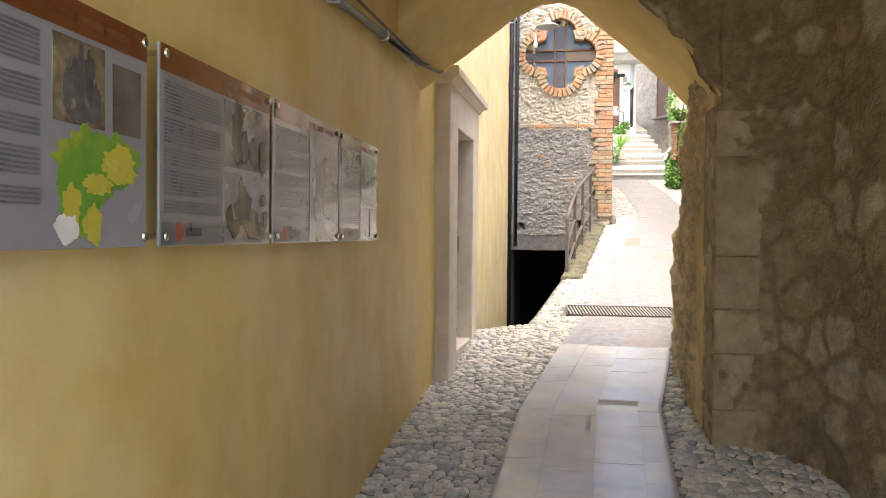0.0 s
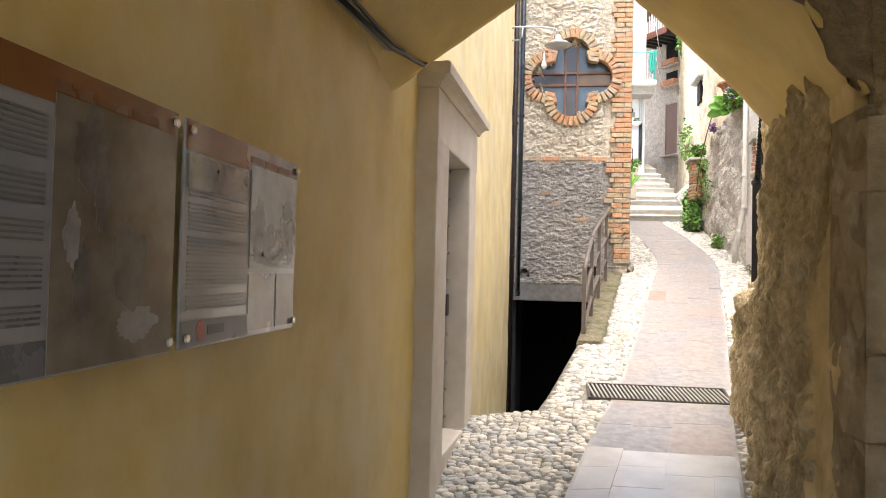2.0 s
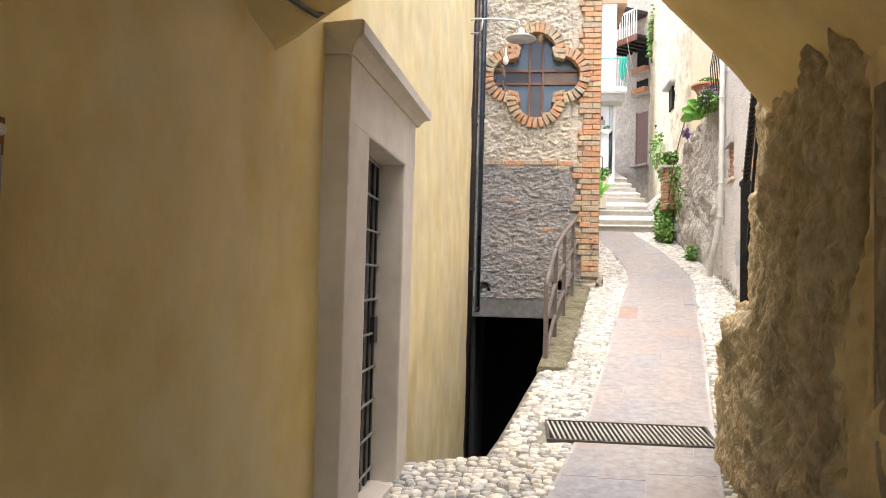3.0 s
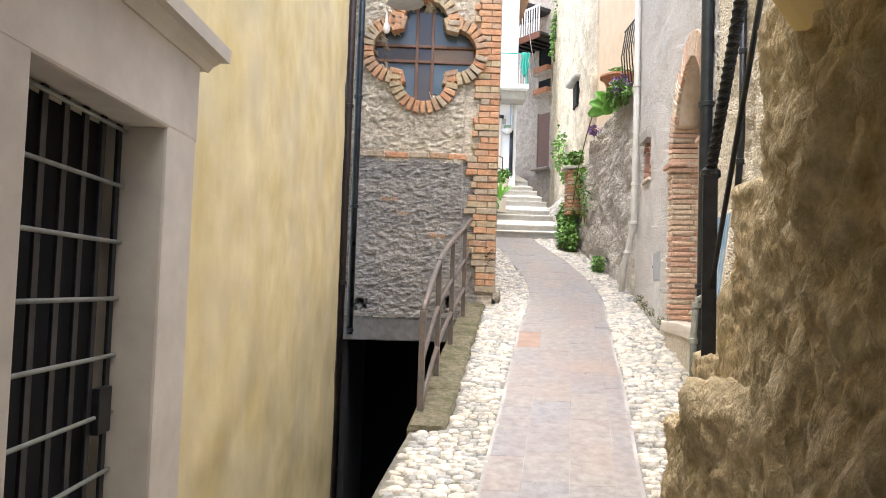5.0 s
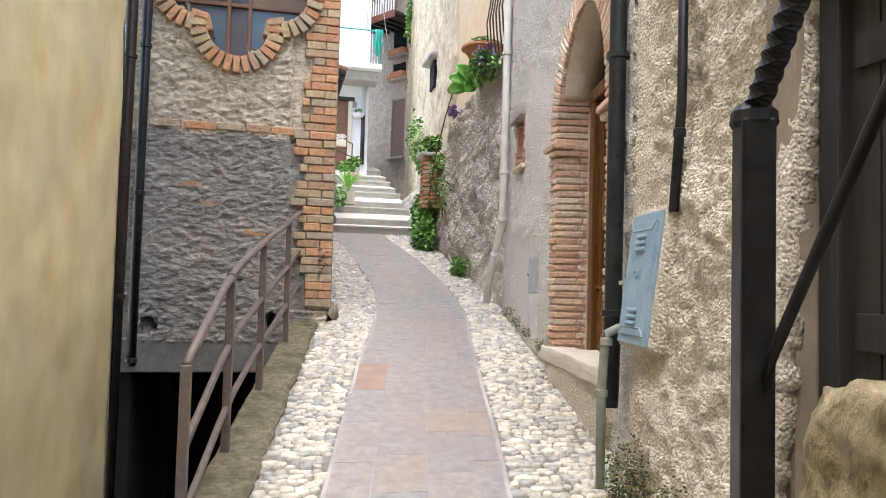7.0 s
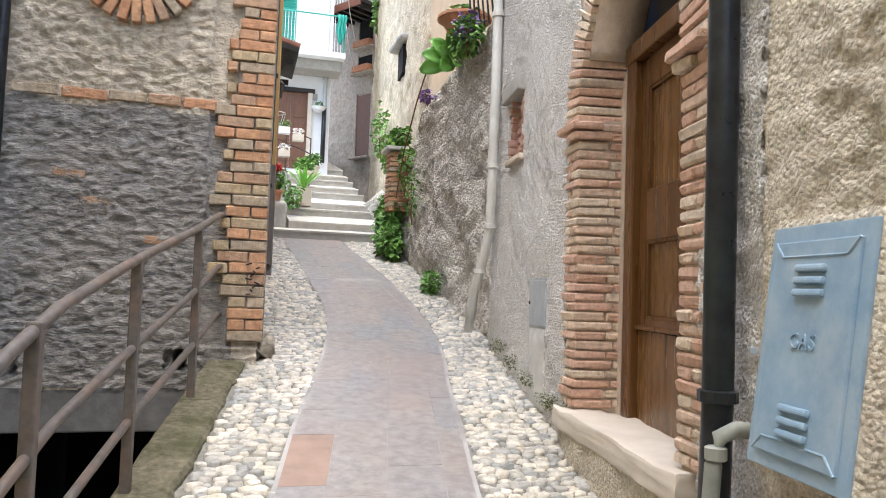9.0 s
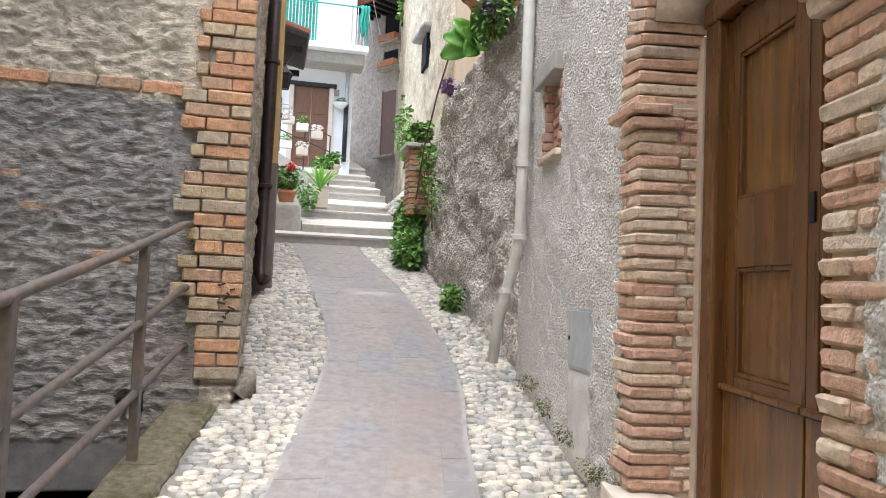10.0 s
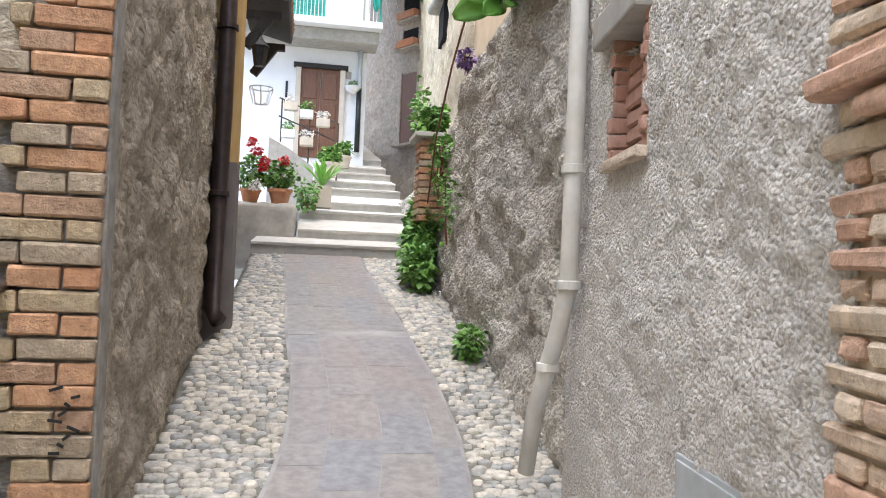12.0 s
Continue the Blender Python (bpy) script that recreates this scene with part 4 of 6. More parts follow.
build_box(12.30, 12.68, 2.12, 2.43, "galvanised grey meter cover set low in the roughcast", zinc)

# ---- pipes ----
def pipe(label, pts, r, mat, clips=(), name="downpipe"):
    t = thing(name, pts[-1], label, "pipe")
    part("pipe", tube(bmesh.new(), pts, r, 14), mat, t, smooth=True)
    for c in clips:
        p = None
        for a, b in zip(pts, pts[1:]):
            lo, hi = sorted((a[2], b[2]))
            if lo <= c <= hi and hi > lo:
                f = (c - a[2]) / (b[2] - a[2])
                p = [a[i] + (b[i] - a[i]) * f for i in range(3)]
        if p:
            part("bracket", lathe(bmesh.new(), (p[0], p[1], p[2] - 0.02), [(r * 1.05, 0), (r * 1.3, 0.004), (r * 1.3, 0.036), (r * 1.05, 0.04)]), mat, t)
    return t


pipe("dark patinated copper downpipe on the roughcast wall", [(2.335, 10.083, 9.5), (2.33, 10.083, 5.0), (2.315, 10.083, 2.04), (2.30, 10.08, 1.55)], 0.047, pipe_dark, (2.04, 3.42, 4.6))
pipe("grey-green standpipe with an elbow at the wall foot", [(2.33, 9.90, 1.965), (2.27, 9.93, 1.97), (2.225, 9.945, 1.945), (2.21, 9.95, 1.87), (2.20, 9.96, 1.66), (2.20, 9.96, 1.10)], 0.024, pipe_grey, (1.90, 1.64), "standpipe")
pipe("thin dark pipe ending high on the tan wall", [(2.30, 9.37, 4.85), (2.29, 9.37, 3.0), (2.255, 9.37, 2.51)], 0.022, pipe_dark, (2.86, 3.6))
pipe("cream painted downpipe kinked at the wall foot", [(2.83, 13.78, 9.5), (2.83, 13.78, 4.0), (2.82, 13.78, 2.86), (2.80, 13.84, 2.66), (2.77, 14.02, 2.3), (2.76, 14.10, 2.0)], 0.039, pipe_beige, (2.86, 3.35, 4.6, 2.5))
pipe("brown copper downpipe at the corner of the yellow house", [(-0.715, 13.14, 9.0), (-0.72, 13.14, 4.0), (-0.74, 13.14, -2.5)], 0.045, pipe_brown, (2.0, 4.05, 6.0))
pipe("dark downpipe beside the rubble house front", [(-0.62, 13.30, 9.0), (-0.625, 13.30, 4.0), (-0.63, 13.30, 1.40)], 0.04, pipe_dark, (1.45, 2.9, 4.2))
pipe("black downpipe in front of the ochre house", [(1.115, 16.30, 9.0), (1.11, 16.30, 4.0), (1.09, 16.29, 2.58), (1.15, 16.22, 2.50)], 0.06, pipe_brown, (3.4, 4.6))
pipe("thin black cable down the wall corner", [(-0.79, 12.75, 6.5), (-0.775, 12.95, 4.8), (-0.74, 13.03, 3.8), (-0.735, 13.05, 1.0)], 0.008, iron_black, (), "cable")

# ---- brick dressings of the rubble house ----
dress = thing("brick_quoin", (0.85, FY, 1.95), "corner of worn orange and buff bricks toothed into the rubble front", "brickwork", kind="structure")
pitch = 0.078
for k in range(62):
    z = 1.97 + k * pitch
    g = (k // 3 + (k // 7)) % 3
    left = (0.70, 0.75, 0.67)[g] + 0.03 * (k % 2) + rng.uniform(-0.012, 0.012)
    if z < 2.25:
        left = 0.82
    if z > 3.7:
        left += 0.07
    x = 1.066
    first = 0.12 if k % 2 else 0.25
    while x - left > 0.06:
        w = min(first, x - left)
        if x - left - w < 0.07:
            w = x - left
        brick(dress, pose(x - w / 2, FY + 0.035 + rng.uniform(-0.006, 0.006), z + rng.uniform(-0.003, 0.003), 0, rng.uniform(-0.7, 0.7), 0), (w - 0.009, 0.12, 0.069), brick_m)
        x -= w
        first = 0.25
x = -0.60
while x < 0.68:
    w = 0.26 + rng.uniform(-0.05, 0.04)
    brick(dress, pose(x + w / 2, FY + 0.03, 3.555 + rng.uniform(-0.006, 0.006), 0, rng.uniform(-1, 1), 0), (w - 0.014, 0.10, 0.068), brick_m)
    x += w
for bx, bz in ((-0.22, 3.02), (0.36, 2.6), (-0.05, 2.85)):
    brick(dress, pose(bx, FY + 0.045, bz, 0, 3, 0), (0.2, 0.1, 0.05), brick_m)
part("mortar_bed", boxes(((0.945, FY + 0.058, 4.35), (0.25, 0.10, 4.84))), quoin_mortar, dress)


def build_quatrefoil():
    w = thing("quatrefoil_window", (QC[0], FY, QC[1] - 0.62), "four-lobed window ringed with bricks, brown timber bars and tinted panes", "window", kind="structure")
    for d in (0, 90, 180, 270):
        cx, cz = QC[0] + QO * math.cos(radians(d)), QC[1] + QO * math.sin(radians(d))
        for k in range(17):
            a = radians(d + (k - 8) * 13.0)
            r = QR + 0.075
            brick(w, pose(cx + r * math.cos(a), FY + 0.02 + rng.uniform(-0.008, 0.008), cz + r * math.sin(a), 0, -math.degrees(a), 0), (0.15, 0.16, 0.062), brick_m)
    fr = bmesh.new()
    for o in (-0.095, 0.095):
        box(fr, (QC[0] + o, FY + 0.13, QC[1]), (0.035, 0.05, 1.28), 0, 0.006)
        box(fr, (QC[0], FY + 0.135, QC[1] + o), (1.28, 0.05, 0.035), 0, 0.006)
    part("bars", fr, wood_brown, w)
    tints = [(0.16, 0.20, 0.24), (0.10, 0.085, 0.08), (0.14, 0.18, 0.22), (0.09, 0.08, 0.085), (0.10, 0.08, 0.09), (0.30, 0.17, 0.05), (0.13, 0.18, 0.23), (0.12, 0.10, 0.09), (0.13, 0.20, 0.25)]
    lim = [-0.62, -0.10, 0.10, 0.62]
    n = 0
    for j in range(3):
        for i in range(3):
            mt = M("tinted_pane", tuple(v * 0.5 for v in tints[n]), tuple(v * 0.7 for v in tints[n]), None, 3, 1, 0.18, 0.1, 8, 0.004)
            part("pane", boxes(((QC[0] + (lim[i] + lim[i + 1]) / 2, FY + 0.15, QC[1] - (lim[j] + lim[j + 1]) / 2), (lim[i + 1] - lim[i] - 0.004, 0.01, lim[j + 1] - lim[j] - 0.004))), mt, w)
            n += 1
    # the unlit inside is a plain black plate behind the panes
    part("dark_room", boxes(((QC[0], FY + 0.6, QC[1]), (1.5, 0.05, 1.5))), shade_black, w)


build_quatrefoil()
# black plates stand in for the shade inside the two vent holes
for hx, hz in ((-0.52, 1.76), (0.50, 1.80)):
    part("vent_hole", boxes(((hx, FY + 0.28, hz), (0.16, 0.02, 0.16))), shade_black, dress)

# ---- wall lamp on a bracket ----
lamp = thing("wall_lamp", (-0.78, 12.6, 5.3), "grey bracket lamp with a flat enamel shade and bare bulb", "lamp")
part("bracket", tube(bmesh.new(), [(-0.80, 12.6, 5.33), (-0.72, 12.6, 5.37), (-0.3, 12.6, 5.355), (-0.12, 12.6, 5.33), (-0.10, 12.6, 5.24)], 0.014), zinc, lamp, smooth=True)
part("brace", tube(bmesh.new(), [(-0.80, 12.6, 5.17), (-0.66, 12.6, 5.17), (-0.61, 12.6, 5.22), (-0.60, 12.6, 5.36)], 0.012), zinc, lamp, smooth=True)
part("mount", boxes(((-0.80, 12.6, 5.16), (0.06, 0.10, 0.30), 0, 0.01)), paint_white, lamp)
part("shade", lathe(bmesh.new(), (-0.08, 12.6, 5.08), [(0.20, 0.0), (0.205, 0.008), (0.13, 0.05), (0.05, 0.07), (0.04, 0.15), (0.01, 0.16)]), zinc, lamp, smooth=True)
part("bulb", lathe(bmesh.new(), (-0.28, 12.6, 4.74), [(0.008, 0), (0.03, 0.015), (0.042, 0.05), (0.03, 0.10), (0.016, 0.13), (0.016, 0.17), (0.006, 0.24)]), petal_white, lamp, smooth=True)

# ---- stair parapet and iron handrail by the dark doorway ----
def rock(name, c, s, mat, amp=0.05, step=0.03, parent=None, seed=0, r=0.06):
    """A worn stone block: a rounded box with an uneven face."""
    bm = bmesh.new()
    r = min(r, min(s) * 0.4)
    half = [v / 2 for v in s]
    grid = {}

    def vert(q):
        key = tuple(round(v, 5) for v in q)
        if key not in grid:
            d = Vector(q)
            inner = Vector([max(-half[i] + r, min(half[i] - r, q[i])) for i in range(3)])
            n = (d - inner).normalized()
            p = Vector(c) + inner + n * r
            p += n * (rough(p + Vector((seed, 0, 0)), amp, 2.6) + rough(p, amp * 0.5, 7) + clods((p.x + p.y, p.y, p.z), amp * 0.35, 11) + rough(p, amp * 0.45, 16) + rough(p, amp * 0.3, 38))
            grid[key] = bm.verts.new(p)
        return grid[key]
    for ax in range(3):
        u, v = [i for i in range(3) if i != ax]
        nu, nv = max(3, int(s[u] / step)), max(3, int(s[v] / step))
        for sg in (-1, 1):
            for i in range(nu):
                for j in range(nv):
                    f = []
                    for a, b in ((i, j), (i + 1, j), (i + 1, j + 1), (i, j + 1)):
                        q = [0, 0, 0]
                        q[ax], q[u], q[v] = sg * half[ax], -half[u] + s[u] * a / nu, -half[v] + s[v] * b / nv
                        f.append(vert(q))
                    if len(set(f)) == 4:
                        bm.faces.new(f)
    return part(name, bm, mat, parent, smooth=True)


par = thing("stair_parapet", (1.7, 7.4, 0.6), "stepped parapet of weathered stone beside an outside stair", "parapet", kind="structure")
for c, s, sd in (((1.46, 6.48, 1.40), (0.56, 0.42, 2.80), 0), ((1.49, 6.82, 1.20), (0.46, 0.42, 2.28), 3), ((1.58, 7.20, 1.10), (0.42, 0.46, 1.88), 5), ((1.53, 7.53, 0.90), (0.34, 0.32, 1.68), 8)):
    rock("block", c, s, rock_warm, 0.022, 0.014, par, sd, 0.035)
rock("block", (1.33, 7.50, 0.85), (0.20, 0.30, 1.28), rock_warm, 0.035, 0.015, par, 11, 0.05)
rock("block", (1.33, 6.95, 0.8), (0.24, 0.9, 1.7), rock_warm, 0.04, 0.018, par, 14, 0.08)
rock("stair_core", (2.0, 7.4, 0.7), (0.6, 1.3, 1.4), rock_warm, 0.03, 0.08, par)
hr = thing("handrail", (1.40, 7.59, 1.70), "black iron stair handrail with a flat post and twisted bar", "handrail")
part("post", boxes(((1.40, 7.59, 2.07), (0.058, 0.075, 0.80), -20, 0.006)), iron_black, hr)
part("collar", lathe(bmesh.new(), (1.40, 7.59, 2.455), [(0.036, 0), (0.042, 0.01), (0.04, 0.03), (0.025, 0.045)]), iron_black, hr)


def twisted(a, b, w, turns):
    bm = bmesh.new()
    a, b = Vector(a), Vector(b)
    d = (b - a).normalized()
    u = d.cross(Vector((1, 0, 0))).normalized()
    v = d.cross(u)
    n = turns * 8
    rings = []
    for i in range(n + 1):
        t = i / n
        g = t * turns * math.tau / 2
        rings.append([bm.verts.new(a + (b - a) * t + w * (math.cos(g + k * math.pi / 2) * u + math.sin(g + k * math.pi / 2) * v)) for k in range(4)])
    for p, q in zip(rings, rings[1:]):
        for k in range(4):
            bm.faces.new((p[k], p[(k + 1) % 4], q[(k + 1) % 4], q[k]))
    bm.faces.new(rings[0][::-1])
    bm.faces.new(rings[-1])
    return bm


part("twisted_bar", twisted((1.40, 7.59, 2.48), (1.21, 6.51, 3.68), 0.024, 26), iron_black, hr)
part("brace", tube(bmesh.new(), [(1.40, 7.565, 1.98), (1.395, 7.53, 2.06), (1.20, 6.52, 3.27)], 0.010, 8), iron_black, hr, smooth=True)
dd = thing("dark_door", (2.4, 7.75, 1.3), "closed black weathered plank door in a deep recess", "door")
for k in range(8):
    part("plank", boxes(((2.40 + 0.004 * (k % 2), 7.06 + 0.2 * k, 2.35), (0.04, 0.192, 2.3), -1, 0.004)), wood_dark, dd)
part("ledge", boxes(((2.37, 7.75, 2.05), (0.03, 1.4, 0.12), -1, 0.006)), wood_dark, dd)
part("ledge", boxes(((2.37, 7.75, 2.95), (0.03, 1.4, 0.12), -1, 0.006)), wood_dark, dd)
# black plate added behind the planks as shade, closes the gap
part("dark_room", boxes(((2.54, 7.75, 2.4), (0.04, 2.6, 3.6))), shade_black, dd)
part("door_post", boxes(((2.38, 8.527, 2.35), (0.09, 0.095, 2.3), -1, 0.01)), wood_dark, dd)
part("lintel", boxes(((2.37, 7.85, 3.33), (0.26, 1.6, 0.14), -1, 0.02)), wood_dark, dd)
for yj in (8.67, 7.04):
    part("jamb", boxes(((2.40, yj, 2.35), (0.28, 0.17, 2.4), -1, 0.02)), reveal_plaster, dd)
# ---- passage: stone door surround, grille, info panels, cable ----
def build_door_frame():
    f = thing("stone_door_surround", (-0.85, 6.875, 0.5), "pale limestone door surround with a moulded cornice", "door frame", kind="structure")
    a = 2.9
    for yc, w in (((6.07 + DOOR[0]) / 2, DOOR[0] - 6.07), ((DOOR[1] + 7.60) / 2, 7.60 - DOOR[1])):
        part("jamb", boxes(((-0.89 + 0.05 * (yc - 6.85), yc, 1.5), (0.26, w, 2.3), -a, 0.012)), stone_frame, f)
    part("lintel", boxes(((-0.89, 6.84, 2.69), (0.262, 1.54, 0.33), -a, 0.012)), stone_frame, f)
    bm = bmesh.new()
    prof = [(0.0, 0.0), (0.015, 0.0), (0.03, 0.03), (0.055, 0.055), (0.085, 0.062), (0.088, 0.12), (0.07, 0.135), (0.0, 0.14)]
    y0, y1 = 6.04, 7.66
    rows = []
    for yy, g in ((y0, 0), (y1, 0)):
        rows.append([bm.verts.new((-0.765 + 0.05 * (yy - 6.85) + p[0], yy - (p[0] if yy == y0 else -p[0]), 2.84 + p[1])) for p in prof] + [bm.verts.new((-1.0, yy, 2.98)), bm.verts.new((-1.0, yy, 2.84))])
    n = len(rows[0])
    for k in range(n):
        bm.faces.new((rows[0][k], rows[0][(k + 1) % n], rows[1][(k + 1) % n], rows[1][k]))
    bm.faces.new(rows[0])
    bm.faces.new(rows[1][::-1])
    part("cornice", bm, stone_frame, f)
    part("sill", boxes(((-0.93, 6.875, 0.50), (0.32, 1.0, 0.14), -a, 0.012)), stone_frame, f)
    # reveals
    for yc in (DOOR[0] - 0.02, DOOR[1] + 0.02):
        part("reveal", boxes(((-1.12, yc, 1.5), (0.30, 0.05, 2.3), -a)), stone_frame, f)
    part("reveal", boxes(((-1.12, 6.875, DOOR[2] + 0.02), (0.30, 1.0, 0.05), -a)), stone_frame, f)
    g = thing("iron_grille_gate", (-1.06, 6.875, 0.58), "closed black iron grille gate with pale cross bars", "gate")
    for k in range(7):
        y = DOOR[0] + 0.03 + k * (DOOR[1] - DOOR[0] - 0.06) / 6
        part("upright", boxes(((-0.905, y, 1.56), (0.012, 0.035, 1.96), 0, 0.002)), iron_black, g)
    for k in range(10):
        z = 0.66 + k * 0.205
        part("cross_bar", tube(bmesh.new(), [(-0.892, DOOR[0], z), (-0.892, DOOR[1], z)], 0.008, 8), pipe_grey, g, smooth=True)
    part("lock_box", boxes(((-0.89, 7.22, 1.5), (0.03, 0.10, 0.16), 0, 0.004)), iron_black, g)
    # darkness behind the grille is this black plate
    part("dark_backing", boxes(((-1.00, 6.875, 1.5), (0.04, 1.0, 2.2))), shade_black, g)


build_door_frame()

acryl = M("satin_print", (0.29, 0.29, 0.31), (0.35, 0.35, 0.37), None, 4, 1, 0.22, 0.0, coat=0.6)
head_print = M("orange_brown_print", (0.17, 0.052, 0.016), (0.22, 0.072, 0.022), None, 4, 1, 0.22, 0.0, coat=0.6)
ink = M("grey_print_ink", (0.13, 0.13, 0.14), (0.18, 0.18, 0.19), None, 9, 1, 0.3, 0.0)
ink_dark = M("dark_print_ink", (0.03, 0.03, 0.03), (0.06, 0.06, 0.06), None, 9, 1, 0.3, 0.0)
photo_a = M("grey_photo_print", (0.02, 0.02, 0.02), (0.27, 0.27, 0.27), (0.08, 0.08, 0.08), 7, 2.2, 0.22, 0.0, coat=0.6)
photo_b = M("dark_photo_print", (0.008, 0.008, 0.008), (0.38, 0.36, 0.35), (0.03, 0.028, 0.028), 11, 3.0, 0.22, 0.0, coat=0.6)
photo_c = M("pale_photo_print", (0.07, 0.055, 0.045), (0.25, 0.22, 0.18), (0.10, 0.06, 0.035), 4, 1.6, 0.22, 0.0, coat=0.6)
photo_pale = M("pale_grey_print", (0.20, 0.20, 0.205), (0.36, 0.36, 0.365), (0.14, 0.14, 0.14), 14, 6, 0.22, 0.0, coat=0.6)
photo_mid = M("mid_grey_print", (0.07, 0.065, 0.062), (0.16, 0.15, 0.145), None, 16, 6, 0.22, 0.0, coat=0.6)
photo_dark = M("black_print", (0.012, 0.011, 0.011), (0.07, 0.065, 0.065), None, 26, 6, 0.22, 0.0, coat=0.6)
map_green = M("green_map_print", (0.10, 0.32, 0.03), (0.22, 0.42, 0.06), (0.60, 0.52, 0.06), 6, 4.5, 0.22, 0.0, coat=0.6, stain=0.9)
castle_print = M("sepia_drawing_print", (0.07, 0.05, 0.03), (0.36, 0.28, 0.18), (0.20, 0.15, 0.09), 14, 6, 0.22, 0.0, coat=0.6)
steel = M("polished_steel", (0.62, 0.62, 0.62), (0.72, 0.72, 0.72), None, 9, 1, 0.22, 0.0, metal=1.0)
logo_red = M("dull_red_print", (0.30, 0.06, 0.04), (0.36, 0.08, 0.05), None, 9, 1, 0.3, 0.0)


def blob(bm, x, y, z, ry, rz, n=56, seed=0.0):
    """A flat patch with an uneven outline, standing on the wall."""
    f, b = [], []
    for k in range(n):
        a = k * math.tau / n
        q = 1 + 0.30 * noise.noise((math.cos(a) * 1.6 + seed, math.sin(a) * 1.6, seed)) + 0.28 * noise.noise((math.cos(a) * 4.5 + seed, math.sin(a) * 4.5, seed + 3))
        yy, zz = y + ry * q * math.cos(a), z + rz * q * math.sin(a)
        f.append(bm.verts.new((x, yy, zz)))
        b.append(bm.verts.new((x - 0.001, yy, zz)))
    bm.faces.new(f)
    for k in range(n):
        bm.faces.new((f[k], b[k], b[(k + 1) % n], f[(k + 1) % n]))
    return bm


def build_panel(y0, y1, kind):
    z0, z1, x = 1.562, 2.068, -0.914
    labels = ["clear information board with a castle drawing and green map", "clear information board with text and two grey photographs",
              "clear information board with text and a large pale photograph", "clear information board with text and grey landscape pictures"]
    p = thing("information_panel", (x, (y0 + y1) / 2, z0), labels[kind], "sign", "information panels on the wall")
    yc, zc, w, h = (y0 + y1) / 2, (z0 + z1) / 2, y1 - y0, z1 - z0
    part("board", boxes(((x, yc, zc), (0.008, w, h), 0, 0.003)), acryl, p)
    f = x + 0.0055

    def flat(name, ya, yb, za, zb, mat, k=0, label=""):
        return part(name, boxes(((f + 0.0012 * k, y0 + (ya + yb) / 2 * w, z0 + (za + zb) / 2 * h), (0.002, (yb - ya) * w, (zb - za) * h))), mat, p, label)
    def patches(name, mat, rows):
        for k, (yy, zz, ra, rb, sd) in enumerate(rows):
            part(name, blob(bmesh.new(), f + 0.0028 + 0.0002 * k, y0 + yy * w, z0 + zz * h, ra, rb, seed=sd), mat, p)

    flat("header", 0.004, 0.996, 0.865, 0.996, head_print, 0, "orange-brown header band")
    bm = bmesh.new()
    brown = M("brown_print", (0.16, 0.05, 0.015), (0.2, 0.07, 0.02), None, 9, 1, 0.3, 0.0)
    for k in range(3):
        ya = 0.55 + 0.14 * k
        part("title_bar", boxes(((f + 0.0014, y0 + ya * w, z0 + 0.925 * h), (0.002, 0.12 * w, 0.018))), brown, p)
    bm = bmesh.new()
    r = random.Random(kind)
    zz, yr = 0.82, 0.46
    gaps = [9, 17, 23, 31]
    for k in range(36):
        end = 0.47 if (k + 1) not in gaps else 0.32
        if k not in gaps:
            box(bm, (f, y0 + (0.03 + end) / 2 * w, z0 + zz * h), (0.002, (end - 0.03) * w, 0.0042))
        zz -= 0.0185
    part("small_print", bm, ink, p, "grey lines of small print")["kind"] = "stuff"
    flat("footer", 0.004, 0.5, 0.01, 0.12, ink if kind else acryl, 0)
    bm = bmesh.new()
    blob(bm, f + 0.0025, y0 + 0.13 * w, z0 + 0.075 * h, 0.022, 0.024, seed=2.0)
    part("emblem", bm, logo_red, p, "small dull-red emblem")
    flat("name_bar", 0.18, 0.30, 0.05, 0.095, ink_dark, 1)
    if kind == 0:
        flat("drawing", 0.52, 0.76, 0.50, 0.84, castle_print, 0, "sepia castle drawing")
        patches("castle_drawing", photo_mid, ((0.64, 0.60, 0.055, 0.045, 1.0), (0.62, 0.68, 0.025, 0.05, 2.0), (0.68, 0.70, 0.018, 0.055, 3.0), (0.64, 0.78, 0.010, 0.025, 4.0), (0.58, 0.63, 0.018, 0.04, 5.0), (0.71, 0.60, 0.02, 0.04, 6.0)))
        patches("castle_light", castle_print, ((0.63, 0.65, 0.008, 0.03, 7.0), (0.67, 0.62, 0.01, 0.02, 8.0), (0.60, 0.58, 0.012, 0.012, 9.0)))
        flat("sketch", 0.80, 0.96, 0.50, 0.80, photo_c, 0)
        bm = bmesh.new()
        for yy, zz, ra, rb, sd in ((0.68, 0.34, 0.11, 0.075, 4.0), (0.80, 0.36, 0.10, 0.06, 5.5), (0.64, 0.20, 0.07, 0.08, 7.0)):
            blob(bm, f + 0.001 + 0.0004 * sd / 4, y0 + yy * w, z0 + zz * h, ra, rb, seed=sd)
        part("map", bm, map_green, p, "green map area")
        bm = bmesh.new()
        for yy, zz, ra, rb, sd in ((0.84, 0.36, 0.065, 0.04, 1.0), (0.72, 0.27, 0.05, 0.022, 2.0), (0.60, 0.17, 0.03, 0.045, 3.0), (0.70, 0.10, 0.03, 0.04, 6.0)):
            blob(bm, f + 0.0022 + 0.0002 * sd, y0 + yy * w, z0 + zz * h, ra, rb, seed=sd)
        part("map", bm, M("yellow_map_print", (0.50, 0.45, 0.05), (0.62, 0.55, 0.08), None, 6, 2, 0.25, 0.0), p, "yellow map area")
        bm = bmesh.new()
